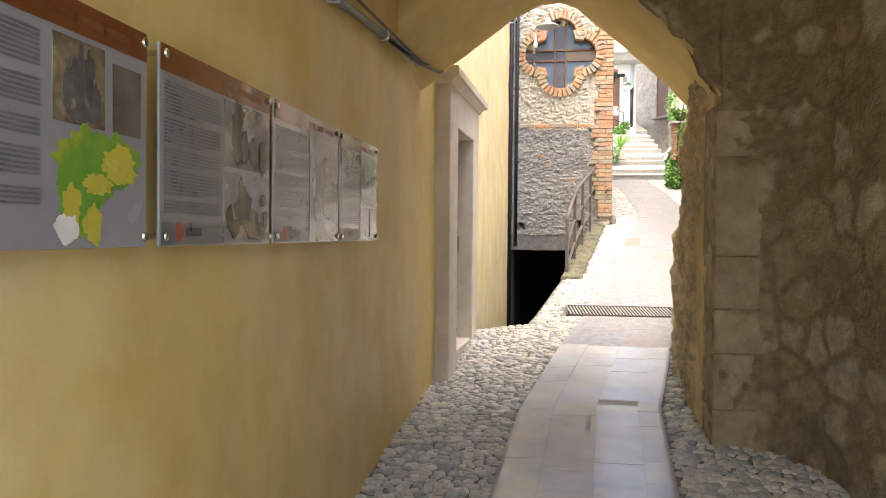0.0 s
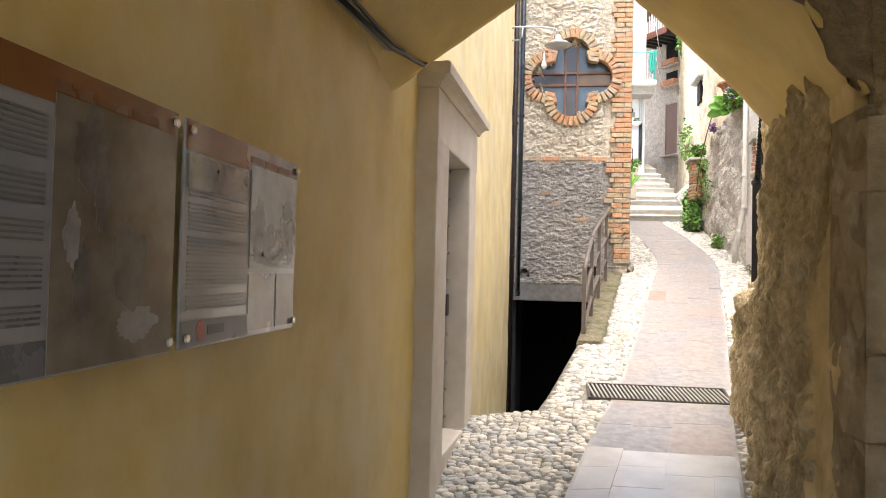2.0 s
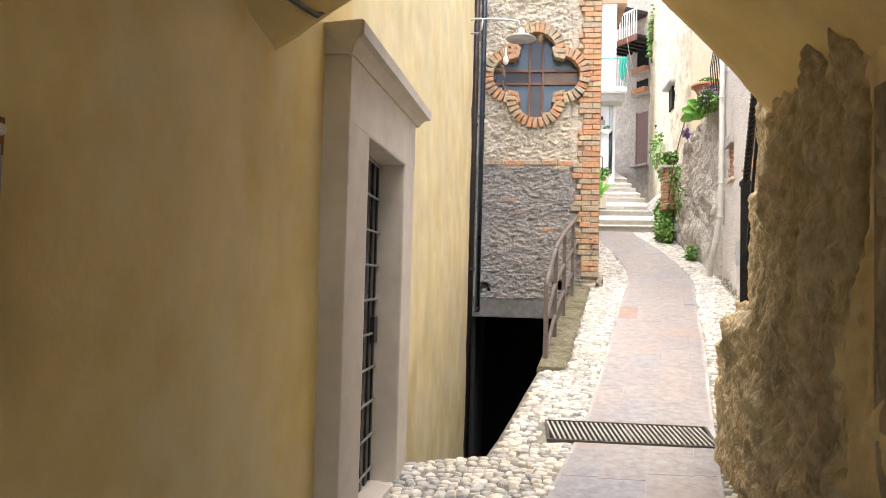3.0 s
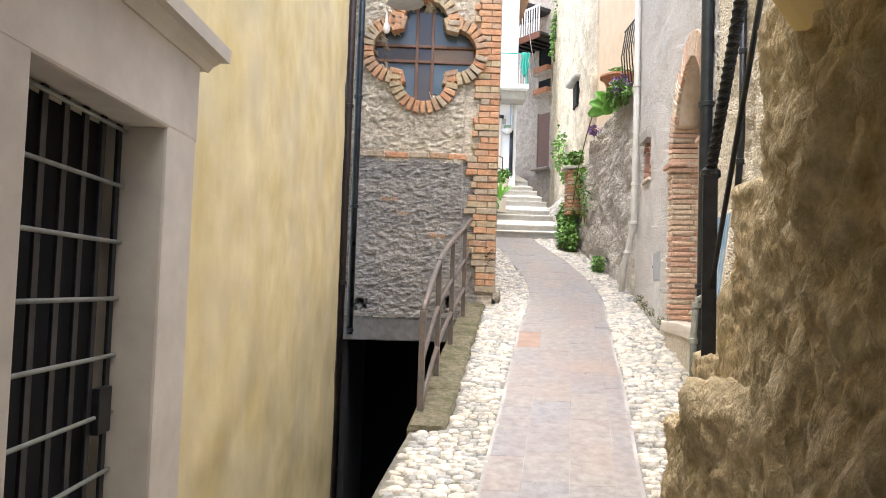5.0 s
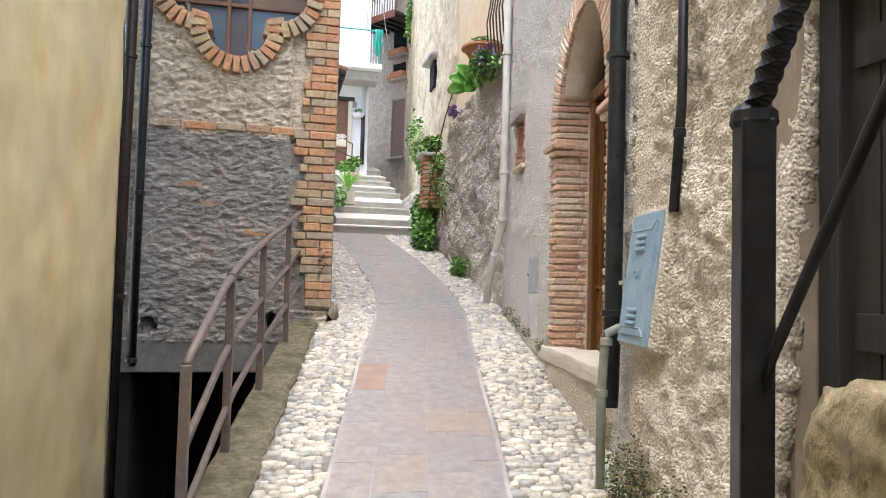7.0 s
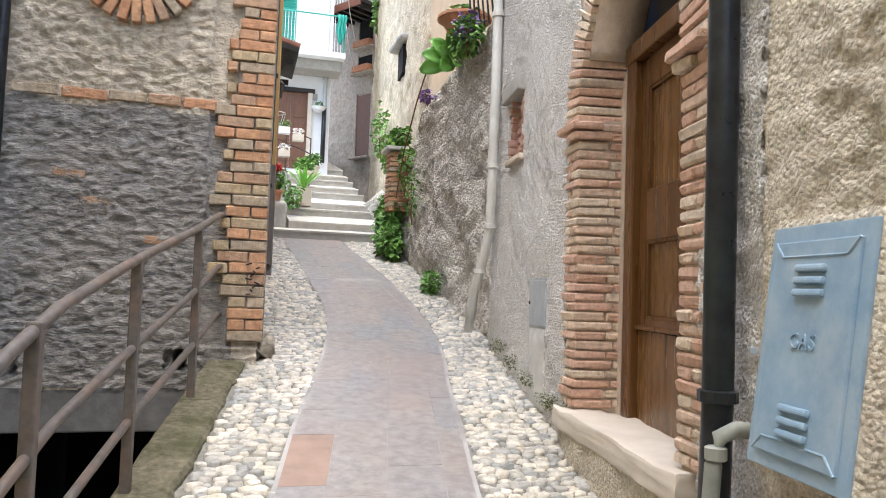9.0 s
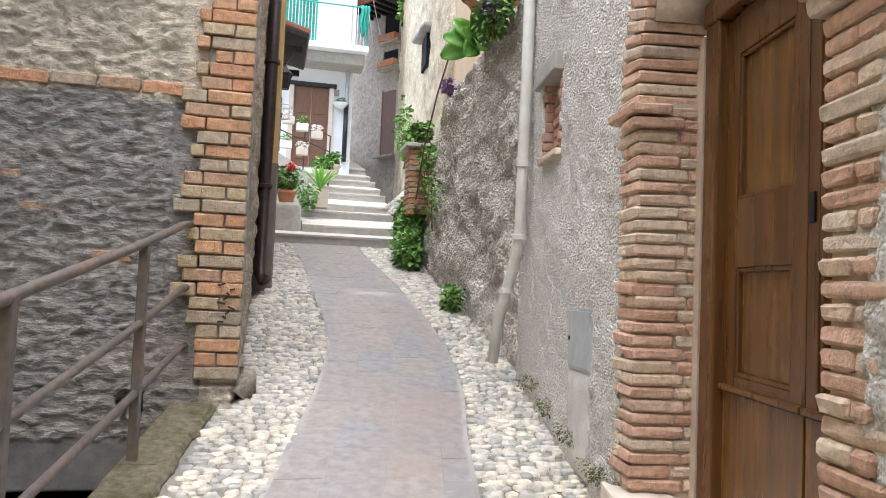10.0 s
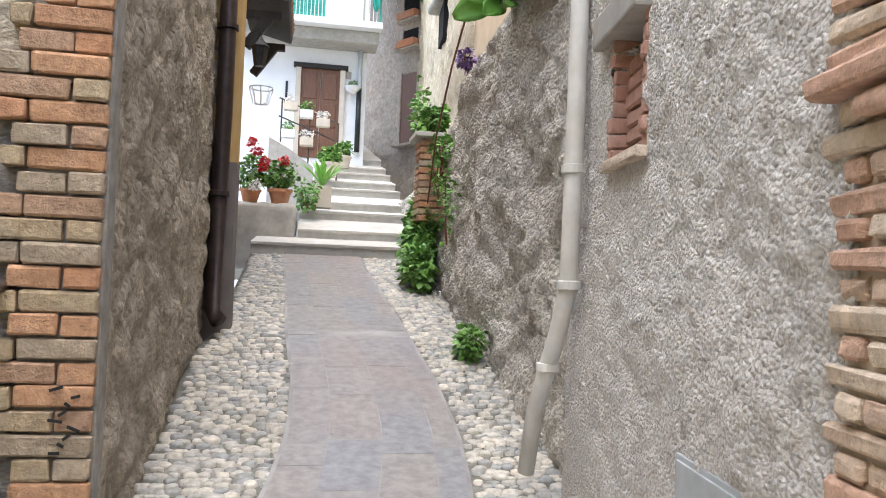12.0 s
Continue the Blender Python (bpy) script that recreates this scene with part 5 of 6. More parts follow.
        blob(bm, f + 0.0035, y0 + 0.58 * w, z0 + 0.08 * h, 0.035, 0.03, seed=9.0)
        part("map_water", bm, petal_white, p)
    elif kind == 1:
        flat("photograph", 0.50, 0.985, 0.46, 0.85, photo_a, 0, "grey photograph of an old monument")
        patches("photo_shadow", photo_dark, ((0.62, 0.66, 0.035, 0.085, 1.0), (0.70, 0.60, 0.03, 0.05, 2.0), (0.80, 0.58, 0.04, 0.045, 3.0), (0.66, 0.78, 0.012, 0.03, 4.0), (0.90, 0.56, 0.03, 0.05, 5.0)))
        flat("photograph", 0.50, 0.985, 0.02, 0.43, photo_pale, 0, "dark photograph of a hill village")
        patches("photo_shadow", photo_dark, ((0.70, 0.22, 0.06, 0.06, 6.0), (0.78, 0.13, 0.06, 0.05, 7.0), (0.86, 0.08, 0.05, 0.03, 8.0), (0.60, 0.10, 0.035, 0.03, 9.0), (0.66, 0.33, 0.02, 0.035, 10.0), (0.55, 0.16, 0.02, 0.04, 11.0), (0.93, 0.15, 0.02, 0.03, 12.0), (0.90, 0.28, 0.02, 0.02, 13.0)))
    elif kind == 2:
        flat("photograph", 0.49, 0.99, 0.01, 0.90, photo_c, 1, "large pale photograph")
        patches("photo_shadow", photo_mid, ((0.62, 0.74, 0.05, 0.07, 1.0), (0.66, 0.60, 0.022, 0.06, 2.0), (0.78, 0.36, 0.06, 0.08, 3.0), (0.60, 0.30, 0.03, 0.06, 4.0)))
        patches("photo_light", photo_pale, ((0.82, 0.14, 0.07, 0.03, 5.0), (0.56, 0.45, 0.02, 0.05, 6.0)))
    else:
        flat("photograph", 0.50, 0.985, 0.36, 0.90, photo_pale, 1, "grey mountain picture")
        patches("mountain", photo_mid, ((0.58, 0.56, 0.05, 0.075, 1.0), (0.88, 0.58, 0.06, 0.09, 2.0), (0.72, 0.50, 0.08, 0.05, 3.0)))
        patches("mountain", photo_dark, ((0.72, 0.42, 0.14, 0.022, 4.0), (0.58, 0.46, 0.03, 0.03, 5.0), (0.92, 0.47, 0.03, 0.03, 6.0)))
        flat("photograph", 0.50, 0.75, 0.03, 0.33, photo_c, 0)
        flat("photograph", 0.78, 0.985, 0.03, 0.33, photo_c, 0)
        flat("photograph", 0.02, 0.46, 0.70, 0.85, photo_b, 1)
    for yy in (y0 + 0.02, y1 - 0.02):
        for zz in (z0 + 0.025, z1 - 0.025):
            part("bolt", tube(bmesh.new(), [(-0.985, yy, zz), (x + 0.002, yy, zz), (x + 0.012, yy, zz), (x + 0.016, yy, zz)], [0.008, 0.008, 0.012, 0.009], 12), steel, p)


for k, (a, b) in enumerate(((0.90, 1.606), (1.665, 2.385), (2.420, 3.195), (3.230, 3.945))):
    build_panel(a, b, k)

cb = thing("wall_cable", (-0.9, 4.0, 2.7), "grey conduit and black cable running up the passage wall", "cable")
part("conduit", tube(bmesh.new(), [(-0.94, -0.8, 2.47), (-0.94, 2.2, 2.60), (-0.935, 3.2, 2.66), (-0.93, 4.2, 2.75), (-0.90, 5.1, 2.80), (-0.86, 5.5, 2.86)], 0.022, 10), pipe_grey, cb, smooth=True)
part("black_wire", tube(bmesh.new(), [(-0.92, -0.8, 2.52), (-0.92, 2.2, 2.645), (-0.915, 3.0, 2.685), (-0.91, 3.5, 2.745), (-0.91, 4.2, 2.785), (-0.87, 5.1, 2.80), (-0.82, 5.45, 2.84), (-0.80, 5.55, 2.92), (-0.83, 5.5, 3.0)], 0.008, 8), iron_black, cb, smooth=True)
part("black_wire", tube(bmesh.new(), [(-0.90, 4.2, 2.72), (-0.86, 5.0, 2.76), (-0.79, 5.45, 2.80), (-0.77, 5.56, 2.86), (-0.80, 5.5, 2.95)], 0.011, 8), iron_black, cb, smooth=True)
for y, z in ((2.2, 2.60), (3.2, 2.66), (4.2, 2.75), (5.1, 2.80)):
    part("clip", boxes(((-0.935, y, z), (0.06, 0.02, 0.06), 0, 0.005)), zinc, cb)


# ---- plants ----
def leaves(bm, r, c, rad, n, size, droop=0.3, wide=0.5):
    """Many small folded leaves in an uneven clump."""
    for _ in range(n):
        while True:
            v = Vector((r.uniform(-1, 1), r.uniform(-1, 1), r.uniform(-1, 1)))
            if 0.25 < v.length < 1:
                break
        k = 0.75 + 0.5 * noise.noise(v * 2.3 + Vector(c))
        p = Vector(c) + Vector((v.x * rad[0], v.y * rad[1], v.z * rad[2])) * k
        d = (v.normalized() + Vector((r.uniform(-0.8, 0.8), r.uniform(-0.8, 0.8), r.uniform(-0.6, 0.8)))).normalized()
        s = size * r.uniform(0.6, 1.3)
        side = d.cross(Vector((r.uniform(-1, 1), r.uniform(-1, 1), 1))).normalized() * s * wide
        up = d.cross(side).normalized() * s * 0.15
        tip = p + d * s - Vector((0, 0, s * droop))
        mid = p + d * s * 0.5
        a, b2, c2, e, m0 = [bm.verts.new(q) for q in (p, mid + side + up, tip, mid - side + up, mid)]
        bm.faces.new((a, b2, m0))
        bm.faces.new((b2, c2, m0))
        bm.faces.new((c2, e, m0))
        bm.faces.new((e, a, m0))


def bush(label, clumps, size, mat, name="bush", seed=1, stems=True):
    r = random.Random(seed)
    c0 = clumps[0][0]
    t = thing(name, (c0[0], c0[1], min(c[0][2] - c[1][2] for c in clumps)), label, "plant")
    bm = bmesh.new()
    for c, rad, n in clumps:
        leaves(bm, r, c, rad, n, size)
    part("leaves", bm, mat, t)
    if stems:
        bm = bmesh.new()
        for c, rad, n in clumps:
            for _ in range(5):
                q = Vector(c) + Vector((r.uniform(-1, 1) * rad[0], r.uniform(-1, 1) * rad[1], rad[2] * 0.5)) * 0.7
                tube(bm, [(c[0] + 0.02, c[1], c[2] - rad[2]), ((c[0] + q.x) / 2, (c[1] + q.y) / 2, c[2] - rad[2] * 0.2), q], [0.008, 0.006, 0.003], 5)
        part("stems", bm, wood_beam, t)["kind"] = "stuff"
    return t


bush("dense green shrub growing from the foot of the garden wall", [((2.90, 18.6, 3.20), (0.20, 0.6, 0.40), 1000), ((2.82, 18.0, 2.95), (0.17, 0.45, 0.34), 650), ((2.98, 19.3, 3.5), (0.15, 0.5, 0.30), 450)], 0.075, leafy, seed=2)
bush("small green weed clump at the wall foot", [((2.88, 15.9, 2.42), (0.11, 0.26, 0.15), 320)], 0.05, leafy, "weed", 3)
bush("weeds on the rising garden wall", [((2.94, 17.3, 3.55), (0.08, 0.40, 0.40), 110), ((2.98, 18.0, 3.9), (0.07, 0.4, 0.3), 110)], 0.05, leafy, "climber", 4)
bush("yellow-green climber on the far house wall", [((3.5, 23.0, 5.5), (0.15, 0.6, 0.6), 200), ((3.45, 21.6, 4.8), (0.15, 0.5, 0.3), 120)], 0.09, leafy, "climber", 5)
bush("leafy creeper hanging beside the far windows", [((4.35, 29.0, 10.6), (0.15, 0.5, 1.3), 420)], 0.12, leafy, "climber", 6)
moss = M("wall_moss", (0.09, 0.105, 0.04), (0.17, 0.18, 0.075), None, 12, 2, 0.95, 0.0, rnd="island", spread=0.4)
bush("mossy growth at the foot of the tan wall", [((tan_x(9.55, 1.3) - 0.03, 9.55, 1.28), (0.05, 0.30, 0.26), 1700), ((tan_x(9.05, 1.2) - 0.03, 9.05, 1.2), (0.05, 0.34, 0.28), 1700)], 0.016, moss, "moss", 7, False)

# broad-leaved plant on the garden wall top
def build_broad_plant():
    t = thing("broad_leaved_plant", (2.92, 15.9, 4.7), "bright green plant with large paddle leaves over the wall edge", "plant")
    r = random.Random(11)
    base = Vector((2.98, 15.95, 5.0))
    bm = bmesh.new()
    tube(bm, [base + Vector((0.25, 0, -0.1)), base, base + Vector((-0.1, -0.02, 0.02))], 0.02, 8)
    part("stalk", bm, leafy, t)
    base = Vector((3.04, 16.05, 4.92))
    for dv, l in (((-0.8, -0.2, 0.5), 0.32), ((-0.6, -0.5, 0.1), 0.28), ((-0.9, -0.1, 0.0), 0.34), ((-0.3, -0.5, 0.8), 0.34), ((-0.5, -0.4, -0.6), 0.28),
                  ((-0.1, -0.8, -0.55), 0.34), ((-0.75, 0.2, -0.35), 0.36), ((0.1, -0.6, 0.7), 0.38), ((0.25, -0.7, -0.2), 0.30)):
        d = Vector(dv).normalized()
        sd = d.cross(Vector((0.25, -1, 0.1))).normalized()
        nn = sd.cross(d)
        bm = bmesh.new()
        rows = []
        for k in range(9):
            u = k / 8
            w = 0.10 * math.sin(math.pi * min(1, u * 0.92 + 0.04)) ** 0.7
            c = base + d * l * u + nn * 0.06 * math.sin(u * 2.6)
            rows.append([bm.verts.new(c + sd * w * s + nn * abs(s) * 0.02) for s in (-1, -0.5, 0, 0.5, 1)])
        for a, b in zip(rows, rows[1:]):
            for k in range(4):
                bm.faces.new((a[k], a[k + 1], b[k + 1], b[k]))
        lf = part("leaf", bm, leaf_big, t, smooth=True)
        lf.modifiers.new("thickness", "SOLIDIFY").thickness = 0.003


build_broad_plant()
bush("violet flowers trailing over the garden wall", [((2.98, 15.15, 4.98), (0.15, 0.32, 0.18), 350), ((2.98, 16.9, 4.72), (0.08, 0.15, 0.10), 90)], 0.05, petal_violet, "violet_flowers", 8)
bush("fine green foliage among the violet flowers", [((2.98, 15.2, 4.90), (0.18, 0.5, 0.20), 450)], 0.06, leafy, "trailing_plant", 9)


def pot(label, at, r, h, mat, name="flower_pot", rim=True):
    t = thing(name, at, label, "pot")
    prof = [(r * 0.68, 0), (r * 0.98, h * 0.8), (r * 1.0, h * 0.82), (r * 1.1, h * 0.82), (r * 1.1, h), (r * 0.98, h), (r * 0.92, h * 0.9), (0.01, h * 0.9)]
    part("body", lathe(bmesh.new(), at, prof, 20), mat, t, smooth=False)
    return t


pot("wide terracotta bowl on top of the garden wall", (3.1, 15.7, 5.12), 0.27, 0.16, terracotta)
bush("small white-flowered plant in the terracotta bowl", [((3.1, 15.7, 5.33), (0.22, 0.22, 0.08), 220)], 0.05, leafy, "potted_plant", 12)

# iron balcony grille above the garden wall
rg = thing("scrolled_railing", (3.05, 14.8, 5.0), "black scrolled iron railing above the garden wall", "railing")
for k in range(9):
    y = 14.25 + 0.13 * k
    part("bar", tube(bmesh.new(), [(3.08, y, 4.9), (3.04, y, 5.2), (3.02, y, 5.45), (3.08, y, 5.85)], 0.01, 6), iron_black, rg)
part("top_bar", tube(bmesh.new(), [(3.08, 14.2, 5.85), (3.08, 15.35, 5.85)], 0.014, 6), iron_black, rg)

# brick planter pillar on the garden wall
pl = thing("planter_pillar", (2.95, 18.45, 3.4), "brick pillar with a stone slab carrying plants", "planter")
for k in range(12):
    brick(pl, pose(2.98, 18.45, 3.45 + 0.07 * k, 0, 0, rng.uniform(-2, 2)), (0.30, 0.34, 0.058), brick_m)
part("slab", boxes(((2.98, 18.45, 4.30), (0.42, 0.50, 0.05), 0, 0.01)), stone_step, pl)
part("core", boxes(((3.0, 18.45, 3.85), (0.24, 0.28, 0.85))), mortar, pl)
bush("bushy plant on the planter slab", [((2.98, 18.45, 4.48), (0.20, 0.30, 0.16), 380), ((2.98, 17.9, 4.1), (0.10, 0.25, 0.15), 90)], 0.07, leafy, "potted_plant", 13)
vine = thing("bare_vine", (2.92, 17.0, 3.6), "dark bare vine stem leaning across the garden wall", "plant")
part("stem", tube(bmesh.new(), [(2.92, 18.2, 3.6), (2.84, 17.4, 4.1), (2.85, 16.8, 4.6), (2.9, 16.4, 5.0)], 0.009, 6), wood_beam, vine)

for k, (y, z, n) in enumerate(((12.15, 1.70, 300), (12.6, 1.78, 260), (13.1, 1.84, 260), (13.6, 1.92, 220))):
    bush("dark green moss at the foot of the roughcast wall", [((wall_x(y) - 0.02, y, z), (0.022, 0.30, 0.06), n)], 0.012, moss, "moss", 80 + k, False)
build_box(13.92, 14.08, 2.75, 3.25, "weathered grey meter cover behind the cream pipe", zinc)
def wall_patch(name, label, y0, y1, z0, z1, mat, seed, narrow=0.0):
    """A thin uneven skin of cement smeared over the roughcast."""
    ny, nz = 14, 20
    vs, fs = [], []
    for j in range(nz + 1):
        v = j / nz
        for i in range(ny + 1):
            u = i / ny - 0.5
            half = (y1 - y0) * (1 - narrow * (1 - v)) * (1 + 0.25 * noise.noise((v * 4, seed, math.copysign(1, u))))
            y = (y0 + y1) / 2 + u * half
            z = z0 + (z1 - z0) * v
            edge = min(1.0, 4 * (0.5 - abs(u)), 5 * v + 0.2, 5 * (1 - v) + 0.2)
            vs.append((wall_x(y) - 0.020 * edge + 0.01 + rough((u * 3, seed, z), 0.004, 6), y, z))
    for j in range(nz):
        for i in range(ny):
            a = j * (ny + 1) + i
            fs.append((a, a + 1, a + ny + 2, a + ny + 1))
    me = bpy.data.meshes.new(name)
    me.from_pydata(vs, [], fs)
    me.shade_smooth()
    ob = tagged(link(name, me, mat), label, "plaster", kind="structure")
    ob.modifiers.new("thickness", "SOLIDIFY").thickness = 0.01


cement = M("pale_cement_smear", (0.50, 0.49, 0.46), (0.66, 0.65, 0.62), (0.44, 0.44, 0.38), 12, 2.5, 0.9, 0.6, 50, 0.008)
wall_patch("trim_cement_patch", "pale cement patch below the meter cover", 12.30, 12.72, 1.62, 2.13, cement, 2.0, 0.1)
scrawl = M("black_paint_marks", (0.008, 0.008, 0.008), (0.02, 0.02, 0.02), None, 20, 4, 0.6, 0.0)
mk = thing("painted_marks", (0.97, FY - 0.03, 2.3), "illegible black paint marks on the corner bricks", "graffiti")
for k in range(9):
    x, z = 0.955 + 0.018 * (k % 4) + 0.01 * math.sin(k * 3.1), 2.26 + 0.026 * k
    part("stroke", boxes(((x, FY - 0.030, z), (0.034 + 0.012 * math.sin(k * 5.0), 0.004, 0.010), 0, 0, 0, 40 * math.sin(k * 2.3))), scrawl, mk)

# ---- low wall with pots beside the steps ----
lw = thing("planter_wall", (1.2, 21.0, 3.2), "low mossy stone ledge carrying flower pots", "wall", kind="structure")
rock("ledge", (1.15, 21.15, 3.30), (0.86, 0.9, 0.86), concrete, 0.02, 0.06, lw)
pot("terracotta pot with a round shrub", (1.36, 20.95, 3.73), 0.15, 0.20, terracotta)
bush("round dark green shrub in a terracotta pot", [((1.36, 20.95, 4.12), (0.26, 0.24, 0.22), 600)], 0.06, leafy, "potted_shrub", 21)
pot("dark terracotta pot of red geraniums", (0.98, 20.9, 3.73), 0.13, 0.18, terracotta)
bush("red geranium foliage in a pot", [((1.0, 21.0, 4.15), (0.24, 0.22, 0.30), 520)], 0.06, leafy, "geranium", 22)
for k, (x, z) in enumerate(((0.98, 4.52), (1.16, 4.28), (1.40, 4.30), (1.05, 4.40), (1.13, 4.20))):
    bush("cluster of red geranium petals", [((x, 20.78, z), (0.07, 0.06, 0.06), 110)], 0.035, petal_red, "red_flower", 30 + k, False)
bush("small cluster of white flowers in a pot", [((1.06, 20.72, 3.95), (0.09, 0.08, 0.09), 130)], 0.03, petal_white, "white_flowers", 36, False)
t_pot = thing("white_planter", (1.93, 21.9, 3.75), "square white planter on the steps", "pot")
part("body", boxes(((1.93, 21.9, 3.95), (0.26, 0.26, 0.32), 4, 0.01)), stone_frame, t_pot)


def strap_plant(at, n, length, seed):
    r = random.Random(seed)
    t = thing("strap_leaf_plant", at, "green strap-leaved plant fanning from a pot", "plant")
    for k in range(n):
        a = k * 2.4
        lean = r.uniform(0.3, 1.0)
        bm = bmesh.new()
        rows = []
        for i in range(6):
            u = i / 5
            c = Vector(at) + Vector((math.cos(a) * lean * u * length * 0.9, math.sin(a) * lean * u * length * 0.9, length * (u - 0.45 * lean * u * u)))
            sd = Vector((-math.sin(a), math.cos(a), 0)) * 0.035 * math.sin(math.pi * (0.15 + 0.85 * u)) 
            rows.append((bm.verts.new(c - sd), bm.verts.new(c + sd)))
        for p, q in zip(rows, rows[1:]):
            bm.faces.new((p[0], p[1], q[1], q[0]))
        part("leaf", bm, leaf_big, t, smooth=True).modifiers.new("thickness", "SOLIDIFY").thickness = 0.004


strap_plant((1.93, 21.9, 4.1), 18, 0.5, 41)
bush("grey-green trailing shrub beside the steps", [((1.72, 21.7, 3.95), (0.22, 0.4, 0.25), 380)], 0.06, leafy, "shrub", 42)

# ---- white house: door, balcony, pipes ----
hd = thing("panelled_house_door", (1.88, WY, 5.3), "closed brown panelled double door in a stone frame", "door")
for x in (1.42, 2.36):
    part("jamb", boxes(((x, WY - 0.02, 6.25), (0.11, 0.14, 2.0), 0, 0.01)), stone_frame, hd)
part("lintel", boxes(((1.89, WY - 0.03, 7.25), (1.16, 0.18, 0.10), 0, 0.01)), wood_dark, hd)
for s in (-1, 1):
    lf = part("leaf", boxes(((1.89 + s * 0.21, WY + 0.0, 6.25), (0.412, 0.05, 1.95), 0, 0.006)), wood_brown, hd)
    for za, zb in ((5.45, 5.85), (5.95, 6.45), (6.55, 7.08)):
        part("panel", boxes(((1.89 + s * 0.21, WY - 0.03, (za + zb) / 2), (0.27, 0.03, zb - za), 0, 0.012)), wood_brown, lf)
    part("knob", lathe(bmesh.new(), (1.89 + s * 0.09, WY - 0.06, 6.22), [(0.01, 0), (0.03, 0.01), (0.03, 0.04), (0.01, 0.05)], 10), brick_m, lf)
bc = thing("balcony", (1.7, 26.6, 7.86), "white concrete balcony with thin pale green bars", "balcony")
part("slab", boxes(((1.6, 26.55, 7.98), (3.0, 0.95, 0.14), 0, 0.015)), paint_white, bc)
part("under_slab", boxes(((1.6, 26.68, 7.78), (2.9, 0.7, 0.26), 0, 0.02)), concrete, bc)
for k in range(38):
    part("baluster", tube(bmesh.new(), [(0.2 + 0.075 * k, 26.12, 8.05), (0.2 + 0.075 * k, 26.12, 8.95)], 0.008, 6), paint_white, bc)
part("handrail", tube(bmesh.new(), [(0.1, 26.12, 8.96), (3.05, 26.12, 8.96)], 0.02, 8), green_paint, bc)
part("corner_post", tube(bmesh.new(), [(3.05, 26.12, 8.05), (3.05, 26.12, 8.96)], 0.02, 8), green_paint, bc)
part("side_rail", tube(bmesh.new(), [(3.05, 26.12, 8.96), (3.05, 27.0, 8.96)], 0.02, 8), green_paint, bc)
sh = thing("window_shutters", (1.5, WY, 8.1), "closed sea-green louvred shutters on the balcony", "shutters")
for s in (-1, 1):
    lf = part("shutter", boxes(((1.50 + s * 0.215, WY - 0.04, 9.1), (0.42, 0.04, 2.0), 0, 0.006)), green_paint, sh)
    for k in range(24):
        part("slat", boxes(((1.50 + s * 0.215, WY - 0.07, 8.2 + 0.078 * k), (0.34, 0.03, 0.05), 0, 0, 30)), green_paint, lf)
cl = thing("green_cloth", (2.98, 26.1, 8.2), "sea-green cloth hung over the balcony corner", "cloth")
bm = bmesh.new()
rows = []
for k in range(15):
    u = k / 14
    rows.append([bm.verts.new((2.86 + 0.22 * u + 0.02 * math.sin(j), 26.05 + 0.03 * math.sin(u * 18) , 8.98 - 0.75 * j / 8 * (0.8 + 0.2 * math.sin(u * 5)))) for j in range(9)])
for a, b in zip(rows, rows[1:]):
    for j in range(8):
        bm.faces.new((a[j], b[j], b[j + 1], a[j + 1]))
part("cloth", bm, green_paint, cl, smooth=True).modifiers.new("thickness", "SOLIDIFY").thickness = 0.006
pipe("zinc downpipe with a dark lower part on the white house", [(2.72, 26.93, 9.8), (2.72, 26.93, 7.0), (2.72, 26.93, 6.95), (2.72, 26.93, 5.5)], 0.05, zinc, (7.6, 6.9))
pipe("dark lower pipe on the white house", [(2.72, 26.92, 6.85), (2.72, 26.92, 5.45)], 0.056, pipe_dark)
wb = thing("wall_planter", (2.60, WY - 0.12, 6.78), "white half-round wall planter with a dark plant", "planter")
part("bowl", lathe(bmesh.new(), (2.58, WY - 0.1, 6.72), [(0.04, 0), (0.14, 0.05), (0.19, 0.13), (0.17, 0.14)], 16), paint_white, wb)
bush("small dark plant in the wall planter", [((2.58, WY - 0.12, 6.93), (0.09, 0.07, 0.07), 60)], 0.05, leafy, "potted_plant", 51, False)
np_ = thing("number_plate", (2.43, WY - 0.01, 7.1), "small pale house number plate beside the door", "sign")
part("plate", boxes(((2.47, WY - 0.012, 7.12), (0.15, 0.02, 0.16), 0, 0.004)), concrete, np_)
bl = thing("door_bell", (1.2, WY - 0.02, 6.5), "small dark bell pull on the white wall", "bell")
part("plate", boxes(((1.18, WY - 0.015, 6.68), (0.05, 0.03, 0.42), 0, 0.01)), iron_black, bl)
part("bell", lathe(bmesh.new(), (1.18, WY - 0.05, 6.4), [(0.05, 0), (0.05, 0.02), (0.03, 0.09), (0.01, 0.12)], 10), iron_black, bl)

# landing stair with planters along its rail
ls = thing("landing_stair", (1.4, 25.5, 4.6), "pale stone side stair up to the house door", "stair", kind="structure")
bm = bmesh.new()
pr = [(1.0, 5.22), (1.38, 5.02), (1.80, 4.72), (1.80, 3.9), (1.0, 3.9)]
fr_, bk = [bm.verts.new((x, 24.4, z)) for x, z in pr], [bm.verts.new((x, 27.0, z)) for x, z in pr]
bm.faces.new(fr_)
bm.faces.new(bk[::-1])
for k in range(5):
    bm.faces.new((fr_[k], fr_[(k + 1) % 5], bk[(k + 1) % 5], bk[k]))
part("side_wall", bm, concrete, ls)
rl = thing("landing_rail", (1.8, 24.45, 4.7), "thin iron rail with white flower boxes along the landing", "railing")
